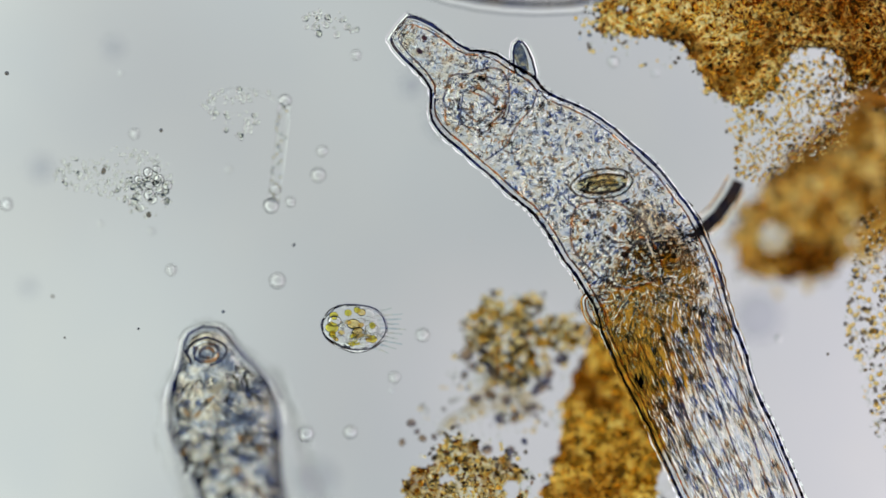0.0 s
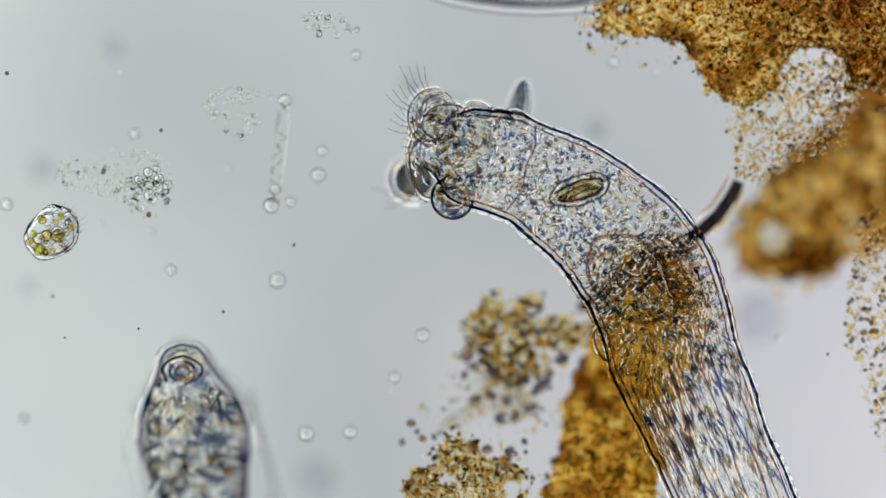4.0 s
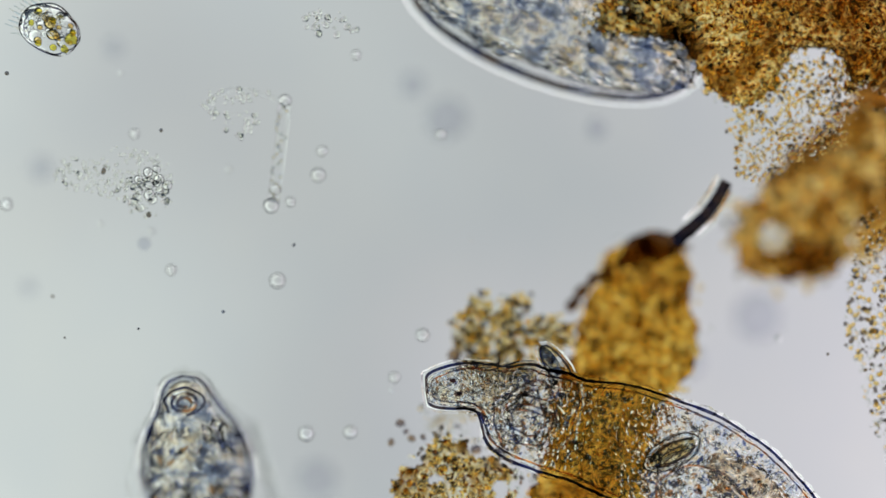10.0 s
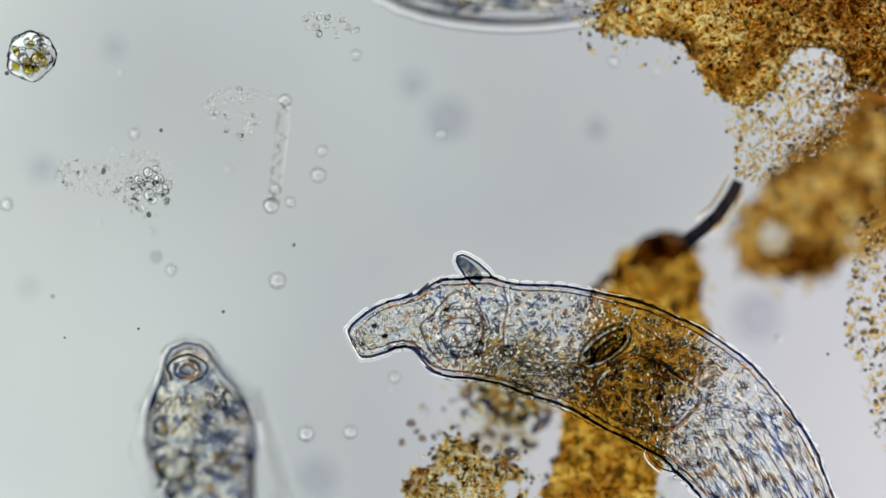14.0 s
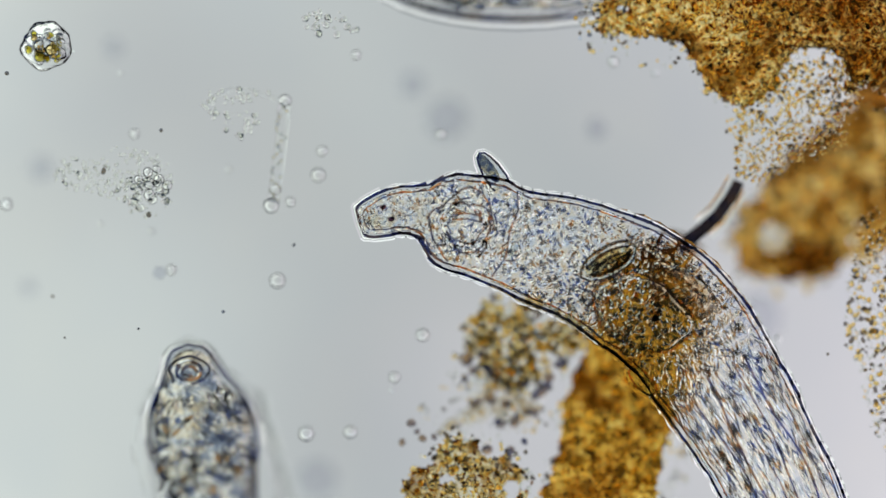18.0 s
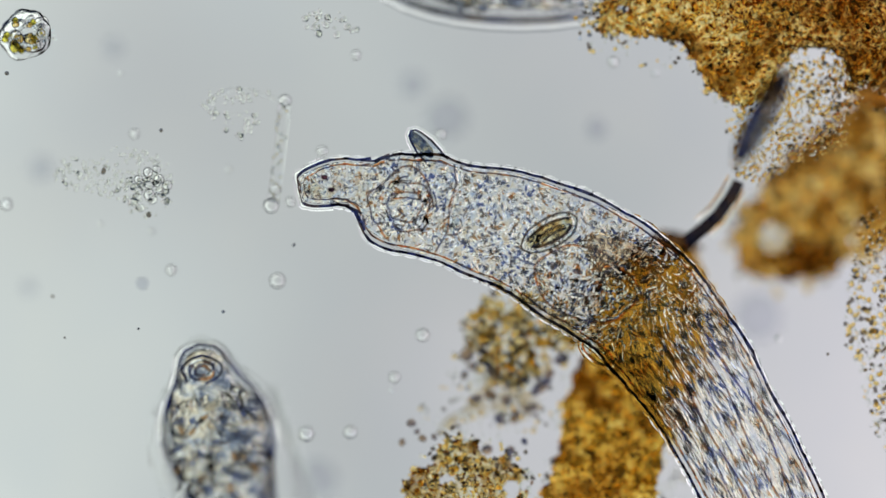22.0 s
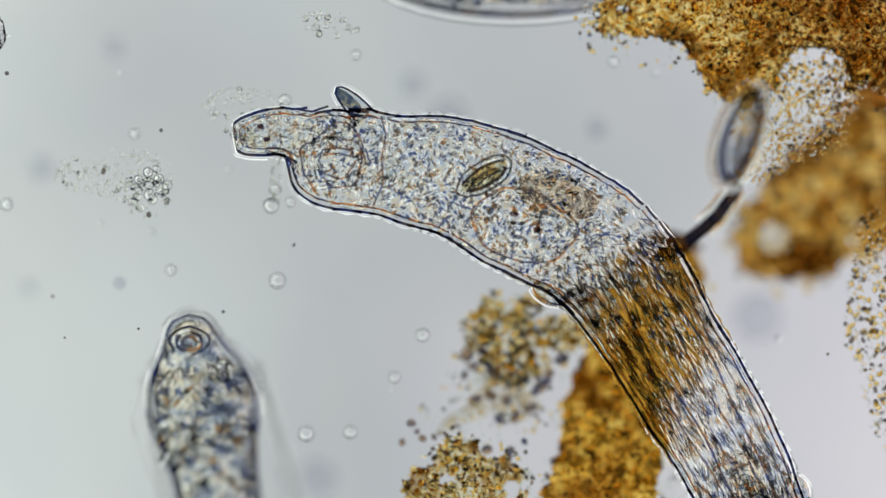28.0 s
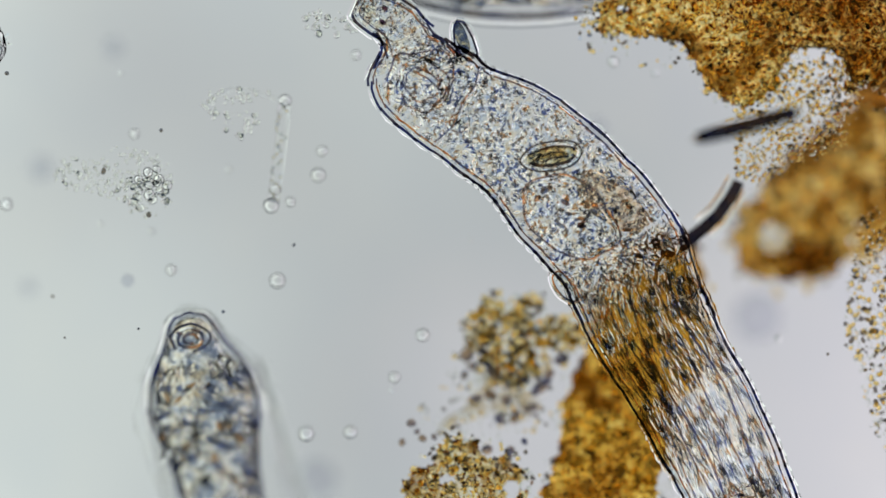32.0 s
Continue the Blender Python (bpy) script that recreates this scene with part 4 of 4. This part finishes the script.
def loose_bits():
    rod = empty("algal_rod", at(490, 270, -0.08), "pale clear rod with a bead at each end", "rod")
    link("tube", *tube([at(u, v, -0.08) - rod.location for u, v in ((504, 185), (498, 240), (491, 300), (484, 355))], 0.0115, 14), FAINT_BEAD, rod)
    for u, v, r in ((505, 178, 11), (480, 364, 14), (514, 358, 9), (487, 335, 10)):
        e = link("end_bead", *oval(r * 0.002, r * 0.002, 20, 11), CLEAR_BEAD, rod)
        e.location = at(u, v, -0.08) - rod.location
    rnd = random.Random(44)
    for i in range(30):
        k = i / 29
        g = link("rod_granule", *oval(0.007, 0.006, 12, 7), CLEAR_GRAIN, rod)
        g.location = at(502 - 18 * k + rnd.uniform(-9, 9), 185 + 170 * k, -0.06) - rod.location
    for u, v, r in ((262, 305, 9), (281, 317, 9), (264, 325, 10), (245, 318, 8), (296, 328, 9), (264, 345, 10), (282, 338, 7), (246, 338, 7), (277, 300, 7)):
        bead("granule", "round clear granule with a bright middle", "granule", u, v, r, -0.03, CLEAR_BEAD, "round granules")
    for u, v, r in ((563, 310, 13), (491, 497, 14), (748, 593, 12), (542, 768, 14), (698, 668, 10), (303, 478, 10), (238, 237, 9), (213, 130, 6), (570, 268, 10),
                    (1085, 110, 10), (1250, 772, 15), (1160, 130, 8), (695, 690, 7), (620, 765, 12), (268, 410, 7), (405, 300, 7), (780, 238, 10), (630, 98, 9), (178, 397, 6), (1378, 600, 8), (833, 425, 5), (12, 362, 11)):
        bead("droplet", "small clear round droplet with a dark edge", "droplet", u, v, r, -0.10, CLEAR_BEAD if r > 8 else FAINT_BEAD, "droplets in the water")
    for u, v, r, z in ((1056, 228, 20, -0.40), (72, 298, 24, -0.5), (50, 510, 14, -0.5), (1215, 640, 34, -0.55), (790, 210, 40, -0.56), (730, 150, 24, -0.56), (200, 85, 18, -0.5), (560, 850, 40, -0.56), (1340, 560, 46, -0.56), (285, 231, 3.5, -0.03), (395, 552, 3, -0.05), (115, 598, 2.2, -0.04), (520, 434, 3, -0.06), (12, 130, 4, 0), (93, 525, 3, -0.08), (1465, 627, 3, -0.05), (245, 582, 2.5, -0.03)):
        bead("speck", "tiny dark drifting speck" if r < 6 else "soft grey blurred speck", "speck", u, v, r, z, DARK_BEAD if r < 6 else GREY_BEAD, "specks in the water")
    clusters = (("granule_cluster", "loose cloud of fine clear granules", ((150, 310, 50, 28, 0), (225, 310, 70, 45, 0), (255, 340, 45, 40, 0)), (0, 290, 3), 11.0, (2, 6)),
                ("granule_cluster", "bunch of pale round granules", ((255, 335, 38, 34, 0),), (0, 20, 0), 12.0, (6, 12)),
                ("granule_cluster", "faint arc of pale granules", ((420, 168, 50, 14, -5), (380, 190, 22, 18, 0), (430, 220, 30, 20, 0)), (0, 70, 0), 13.0, (2, 7)),
                ("granule_cluster", "small group of faint granules", ((575, 40, 40, 22, 0), (610, 55, 20, 16, 0)), (0, 36, 0), 14.0, (3, 8)),
                ("granule_cluster", "loose pale granules beside the brown flake", ((1205, 800, 40, 80, 10),), (8, 70, 8), 15.0, (3, 7)))
    for nm, lb, blobs, counts, seed, sizes in clusters:
        ob = floc(nm, lb, list(blobs), -0.04 if seed < 15 else -0.22, 0.02, FLOC_PALE, counts, seed=seed, body=False, sizes=sizes)
        tagged(ob, category="granules", group="granule clouds")
    rings = link("slime_arc", *tube([at(u, v, -0.06) for u, v in ((372, 185), (385, 168), (410, 158), (440, 160), (470, 170), (495, 178))], 0.004, 8), FAINT_BEAD)
    tagged(rings, "faint curved slime thread beside the pale rod", "thread")
    return bead("drifting_speck", "soft grey round speck drifting in the water", "speck", 98, 718, 12, -0.12, GREY_BEAD)


DRIFTER = loose_bits()


# ---- postures of the large rotifer ----
POSTURES = []


def posture(t, squeeze, out, *line):
    """Its middle line from tip to foot at t. squeeze draws the head in; out: how far the wheels are spread, 0 to 1."""
    POSTURES.append((t, squeeze, out, np.array(line, float)))


def again(t, like, du, dv, squeeze=None, out=None):
    """The posture of an earlier entry, with its head end moved by (du, dv)."""
    for t0, k0, o0, line in POSTURES:
        if t0 == like:
            fall = np.clip(1 - np.arange(len(line)) / (len(line) - 2.0), 0, 1)[:, None]
            POSTURES.append((t, k0 if squeeze is None else squeeze, o0 if out is None else out, line + fall * np.array([[du, dv]])))
            return


posture(0.0, 1, 0, (706, 48), (781, 109), (896, 219), (1024, 313), (1137, 459), (1215, 655), (1310, 870), (1410, 1100))
posture(0.5, 1, 0, (733, 57), (793, 108), (910, 224), (1026, 320), (1138, 460), (1216, 655), (1311, 870), (1411, 1100))
posture(1.0, 1, 0.75, (796, 93), (853, 141), (942, 232), (1043, 328), (1145, 460), (1218, 655), (1312, 870), (1412, 1100))
posture(1.5, 1, 0.95, (742, 128), (830, 180), (940, 245), (1050, 338), (1147, 465), (1218, 655), (1312, 870), (1412, 1100))
posture(2.0, 1, 1, (715, 210), (800, 232), (935, 275), (1050, 345), (1148, 470), (1218, 655), (1312, 870), (1412, 1100))
posture(3.0, 1, 1, (680, 225), (778, 250), (898, 287), (1007, 344), (1140, 470), (1212, 655), (1300, 870), (1400, 1100))
posture(3.5, 1, 1, (672, 228), (768, 252), (888, 288), (1000, 342), (1137, 470), (1208, 655), (1297, 870), (1397, 1100))
posture(6.0, 1, 1, (638, 234), (738, 254), (858, 284), (982, 340), (1119, 467), (1195, 660), (1290, 870), (1390, 1100))
again(6.5, 6.0, -4, 2)
posture(6.65, 1, 0, (1300, 1120), (1380, 1200), (1470, 1300), (1560, 1400), (1650, 1500), (1750, 1600), (1850, 1750))
again(8.4, 6.65, 0, 0)
posture(8.7, 1, 0, (1060, 850), (1130, 885), (1220, 935), (1300, 990), (1380, 1080), (1440, 1180), (1500, 1320))
posture(9.0, 1, 0, (900, 805), (980, 815), (1090, 855), (1200, 905), (1310, 970), (1400, 1070), (1480, 1250))
posture(9.4, 1, 0, (850, 705), (930, 720), (1030, 765), (1150, 820), (1280, 890), (1380, 990), (1470, 1200))
posture(10.0, 1, 0, (755, 690), (855, 687), (965, 745), (1095, 780), (1240, 852), (1350, 948), (1440, 1080), (1500, 1300))
posture(11.0, 1, 0, (668, 662), (750, 632), (865, 660), (990, 672), (1154, 723), (1293, 821), (1378, 936), (1440, 1100))
posture(12.0, 1, 0, (672, 668), (752, 633), (870, 650), (1000, 659), (1156, 706), (1295, 796), (1378, 911), (1440, 1090))
posture(13.0, 1, 0, (670, 668), (752, 625), (890, 635), (1025, 650), (1155, 690), (1280, 765), (1370, 890), (1440, 1060))
posture(14.0, 1, 0, (626, 609), (718, 571), (860, 585), (995, 610), (1135, 660), (1270, 745), (1360, 870), (1440, 1050))
posture(14.5, 1, 0, (618, 578), (710, 543), (840, 558), (970, 582), (1110, 640), (1260, 730), (1355, 860), (1435, 1040))
posture(16.5, 1, 0, (612, 545), (700, 508), (810, 530), (915, 545), (1045, 580), (1185, 645), (1272, 725), (1345, 835), (1425, 985))
posture(17.0, 1, 0, (608, 510), (695, 475), (800, 505), (900, 520), (1030, 555), (1175, 625), (1268, 710), (1345, 825), (1425, 975))
posture(17.5, 1, 0, (645, 400), (725, 378), (810, 395), (895, 425), (1040, 470), (1156, 531), (1240, 621), (1312, 737), (1382, 867), (1450, 1060))
posture(18.0, 1, 0, (636, 393), (718, 372), (806, 388), (892, 418), (1036, 466), (1153, 530), (1238, 618), (1310, 735), (1381, 865), (1460, 1060))
posture(18.5, 1, 0, (606, 385), (690, 358), (775, 382), (865, 412), (1020, 462), (1144, 528), (1234, 616), (1307, 735), (1379, 865), (1450, 1060))
posture(19.0, 1, 0, (606, 402), (692, 372), (775, 390), (865, 418), (1020, 465), (1140, 530), (1225, 620), (1295, 740), (1365, 870), (1450, 1060))
posture(21.0, 1, 0, (574, 378), (660, 360), (752, 390), (845, 410), (965, 440), (1080, 505), (1185, 575), (1255, 680), (1318, 795), (1440, 1060))
posture(22.0, 1, 0, (530, 336), (615, 323), (703, 352), (798, 376), (920, 412), (1037, 470), (1143, 548), (1225, 655), (1300, 782), (1440, 1060))
posture(23.0, 1, 0, (446, 314), (535, 307), (622, 338), (712, 358), (820, 383), (950, 435), (1070, 505), (1170, 610), (1255, 710), (1345, 870), (1440, 1080))
posture(25.0, 1, 0, (460, 277), (548, 266), (628, 312), (716, 325), (862, 357), (1005, 432), (1115, 515), (1195, 635), (1300, 800), (1345, 890), (1440, 1100))
posture(25.5, 1, 0, (452, 262), (540, 255), (622, 305), (712, 320), (858, 352), (1000, 428), (1112, 512), (1192, 632), (1300, 805), (1340, 890), (1430, 1090))
posture(28.0, 1, 0, (416, 243), (514, 235), (596, 278), (690, 293), (815, 318), (950, 380), (1070, 450), (1140, 550), (1210, 665), (1305, 835), (1400, 1050))
posture(29.0, 1, 0, (495, 187), (575, 194), (634, 252), (728, 277), (860, 312), (982, 378), (1090, 460), (1158, 583), (1235, 712), (1312, 858), (1405, 1075))
posture(30.0, 1, 0, (573, 113), (648, 144), (680, 214), (772, 254), (905, 305), (1015, 375), (1110, 470), (1175, 615), (1260, 760), (1318, 882), (1410, 1100))
posture(31.0, 1, 0, (605, 63), (678, 99), (704, 173), (783, 218), (912, 280), (1017, 365), (1108, 465), (1165, 598), (1248, 740), (1313, 878), (1405, 1100))
posture(32.0, 1, 0, (633, 5), (710, 50), (737, 124), (794, 180), (920, 255), (1020, 355), (1105, 460), (1155, 580), (1235, 720), (1308, 875), (1400, 1100))


def smooth_line(line):
    """Evenly spaced places along a smooth curve through the line, 1 mm apart, drawn on straight past its foot."""
    p = np.vstack([2 * line[0] - line[1], line, 2 * line[-1] - line[-2]])
    out = []
    for i in range(1, len(p) - 2):
        for k in range(40):
            t = k / 40
            out.append(0.5 * (2 * p[i] + (p[i + 1] - p[i - 1]) * t + (2 * p[i - 1] - 5 * p[i] + 4 * p[i + 1] - p[i + 2]) * t * t + (3 * p[i] - p[i - 1] - 3 * p[i + 1] + p[i + 2]) * t ** 3))
    out = np.array(out)
    d = (out[-1] - out[-6]) / np.linalg.norm(out[-1] - out[-6])
    out = np.vstack([out] + [out[-1] + d * 20 * k for k in range(1, 60)])
    arc = np.concatenate([[0], np.cumsum(np.linalg.norm(np.diff(out, axis=0), axis=1))])
    s = np.arange(0, 1700)
    return np.stack([np.interp(s, arc, out[:, 0]), np.interp(s, arc, out[:, 1])], 1)


def on_line(curve, s, side, turn, z=0.0, span=30):
    """The pose at s mm along the curve, side mm off it to the feeler's flank, turned by turn degrees."""
    a, b = curve[int(max(0, s - span))], curve[int(min(1690, s + span))]
    d = (b - a) / np.linalg.norm(b - a)
    p = curve[int(max(0, min(1690, s)))] + side * np.array([d[1], -d[0]])
    w = at(p[0], p[1], z)
    return pose(w.x, w.y, w.z, 0, 0, math.degrees(math.atan2(-d[1], d[0])) + turn)


def rotifer_motion():
    curves = [(t, k, o, smooth_line(line)) for t, k, o, line in POSTURES]
    places = [(t, on_line(c, 530, 0, 0).translation.copy()) for t, k, o, c in curves]
    # it dips a little as it draws back over the flake
    walk(ROTIFER, [(t, Matrix.Translation(p - Vector((0, 0, 0.07 if 16 < t < 17.2 else 0)))) for t, p in places])
    back = [Matrix.Translation(-p) for t, p in places]

    def drawn_in(s, k):
        return s if s > 440 else 440 - (440 - s) * k

    for ob, s, side, turn, z in PIECES:
        rows = []
        for (t, k, o, c), b in zip(curves, back):
            q = drawn_in(s, k)
            if s < 112:
                q += min(1.0, o * 1.4) * 1150
            if ob.name.startswith("gullet"):
                q += min(1.0, o * 1.4) * 1000
            if ob.name.startswith("jaws"):
                q -= 80 * o
            lean = (-45 * o + (45 if 6.6 < t < 9.5 else 0)) if ob.name.startswith("antenna") else 0
            rows.append((t, b @ on_line(c, q, side, turn + lean, z - (0.05 * min(1.0, o * 2) if s < 112 else 0.13 * o if ob.name.startswith("antenna") else 0))))
        walk(ob, rows)
    for ob, side in WHEELS:
        rows = []
        for (t, k, o, c), b in zip(curves, back):
            o = min(1.0, o * 1.5)
            s, off = (1250 - o * 1153, 2 + o * 45) if side > 0 else (1250 - o * 1165, -10 - o * 58)
            rows.append((t, b @ on_line(c, s, off, (16 if side > 0 else 18) * o, -0.03 + 0.03 * o if side > 0 else -0.07 - 0.06 * o)))
        walk(ob, rows)
    walk(HEAD, [(t, b @ on_line(c, 1200 - min(1.0, o * 1.5) * 1062, -o * 8, 0, -0.02)) for (t, k, o, c), b in zip(curves, back)])
    walk(CHIN, [(t, b @ on_line(c, 1250 - min(1.0, o * 1.5) * 1088, -25 - o * 58, 0, -0.03 + 0.03 * o)) for (t, k, o, c), b in zip(curves, back)])


def path(thing, rows, z=0.0):
    """Rows of t, u, v, the turn about the upright in degrees and, where it differs from z, the height."""
    made = []
    for t, u, v, turn, *deep in rows:
        p = at(u, v, deep[0] if deep else z)
        made.append((t, pose(p.x, p.y, p.z, 0, 0, turn)))
    walk(thing, made)


def motions():
    rotifer_motion()
    left = [(0, 366, 580), (1, 370, 578), (2, 362, 575), (3, 340, 612), (3.5, 333, 612), (6, 310, 605), (6.5, 318, 600), (7, 335, 592), (8, 330, 625), (9, 312, 672), (10, 330, 667), (11, 339, 657), (11.8, 341, 632),
            (13, 334, 621), (14, 335, 609), (17, 335, 607), (19, 344, 617), (21, 355, 617), (23, 360, 602), (25, 355, 590), (28, 338, 560), (30, 338, 557), (32, 340, 555)]
    made = []
    for t, u, v in left:
        p = at(u, v, -0.09)
        made.append((t, pose(p.x - 0.007, p.y, p.z, 0, 27, -82 + (u - 340) * 0.12)))
    walk(LEFT, made)
    path(TOP, [(0, 1225, -116, 180), (6.2, 1225, -116, 180), (6.3, 900, -60, 120), (6.4, 700, 10, 80), (6.6, 730, 100, 75), (6.8, 555, 125, 72, -0.15), (7.0, 448, 150, 72, -0.15), (7.3, 440, 210, 64, -0.15), (7.4, 510, 160, 72), (7.5, 690, 108, 85),
               (7.7, 900, 42, 115), (8.0, 1200, -92, 180), (8.6, 1210, -45, 178), (9.0, 1240, -42, 176, -0.15), (9.6, 1260, -20, 170, -0.15), (9.8, 1230, 70, 162, -0.15), (10.0, 1240, 112, 160, -0.15), (10.2, 1215, -95, 178), (11.0, 1210, -88, 180),
               (12.7, 1205, -88, 180), (12.85, 1060, 20, 135), (13.0, 938, 94, 95, -0.15), (13.15, 1060, 10, 135), (13.3, 1180, -85, 180), (14.5, 1180, -85, 180),
               (17.0, 1180, -85, 180), (19, 1190, -95, 180), (21, 1190, -92, 180), (23, 1190, -85, 180), (25, 1180, -85, 180), (28, 1180, -98, 180), (32, 1185, -95, 180)], -0.2)
    made = []
    for t, u, v, turn, tilt in ((0, 628, 580, -5, 0), (0.5, 610, 572, -20, 0), (1, 622, 580, -18, 0), (1.5, 580, 568, -18, 0), (2, 535, 572, -22, 0), (2.5, 336, 536, 30, 50), (3, 262, 517, 60, 70), (3.5, 168, 468, 60, 60),
                                (5.5, 35, 262, 15, 10), (6, 48, 205, 20, 0), (6.5, 68, 130, -30, 10), (7, 55, 115, -65, 10), (8, 48, 78, 215, 10), (9, 80, 55, 175, 0), (10, 88, 52, 150, 20), (11, 110, 98, 100, 60),
                                (13, 70, 96, 80, 70), (14, 55, 100, 80, 70), (17, 80, 82, 60, 75), (19, 82, 82, 60, 75), (21, 55, 74, 40, 60), (23, 42, 55, 60, 70), (25, 36, 62, 30, 70), (28, -35, 60, 60, 70), (30, -15, 48, 60, 60), (32, -35, 82, 60, 60)):
        p = at(u, v, 0.02)
        made.append((t, pose(p.x, p.y, p.z, 0, tilt, turn)))
    walk(CILIATE, made)
    made = []
    for t, u, v, turn, roll in ((0, 1660, 520, 40, 30), (2.6, 1660, 480, 40, 30), (3.0, 1530, 518, -38, 30), (3.4, 1660, 560, -40, 40), (18.0, 1660, 900, 60, 30), (18.3, 1506, 782, 85, 20), (18.6, 1510, 650, 85, 55), (18.8, 1527, 661, 88, 70), (19, 1530, 625, 80, 50), (19.5, 1370, 568, -33, 20),
                                (20, 1322, 549, -50, 75), (20.5, 1292, 510, -66, 65), (21, 1278, 322, -120, 35), (21.5, 1311, 256, -120, 15), (22, 1347, 208, -118, 65), (22.5, 1368, 191, -130, 40), (23, 1388, 196, -125, 0), (23.5, 1366, 230, -135, 35), (24, 1357, 239, -138, 82),
                                (24.5, 1362, 237, -140, 20), (25, 1380, 232, -140, 0), (25.5, 1366, 206, -100, 10), (27.5, 1316, 265, -150, 15), (28, 1311, 241, -108, 15), (28.5, 1302, 272, -138, 50), (29, 1318, 265, -130, 70), (29.5, 1319, 220, -105, 40),
                                (30, 1326, 220, -115, 65), (30.5, 1330, 254, -145, 15), (31, 1325, 242, -155, 10), (31.5, 1311, 227, -165, 72), (32, 1322, 222, -165, 80)):
        p = at(u, v, 0.25)
        made.append((t, pose(p.x, p.y, p.z, 0, 0, turn) @ pose(0, 0, 0, roll, 0, 0)))
    walk(SPINDLE, made)
    path(DRIFTER, [(0, -40, 760, 0), (5.5, 60, 735, 0), (6, 98, 718, 0), (7, 380, 532, 0), (8, 310, 442, 0), (9, 287, 436, 0), (10, 255, 432, 0), (11, 310, 458, 0), (13, 275, 455, 0), (17, 285, 470, 0), (19, 275, 495, 0),
                   (21, 258, 500, 0), (23, 248, 505, 0), (25, 238, 507, 0), (28, 212, 502, 0), (30, 218, 503, 0), (32, 226, 497, 0)], -0.12)
    # the rotifer pushes the loose floc aside as it comes down over it
    sink = {0: 0, 6.5: 0, 7: 0, 7.5: 0, 8: 0, 9: 0, 9.6: 0, 10: 0, 11: 45, 13: 72, 14.5: 65, 17.5: 15, 19: 0, 32: 0}
    for thing, gain in ((FLAKE_THING, 1.0), (UPPER_LEFT, 1.0), (LOWER_LEFT, 0.9)):
        home = thing.location.copy()
        rows = []
        for t, du, turn in ((0, 0, 0), (6.5, 0, 0), (7, 0, 0), (7.5, -25, -0.5), (8, -50, -1.5), (9, -58, -2), (9.6, -35, -1), (10, -22, 0), (11, -14, 0), (13, -4, 0), (14.5, 0, 0), (17.5, 0, 0), (19, 0, 0), (32, 0, 0)):
            rows.append((t, pose(home.x + du * gain / 1000, home.y - (sink[t] / 1000 if thing is UPPER_LEFT else 0), home.z, 0, 0, turn)))
        walk(thing, rows)


motions()
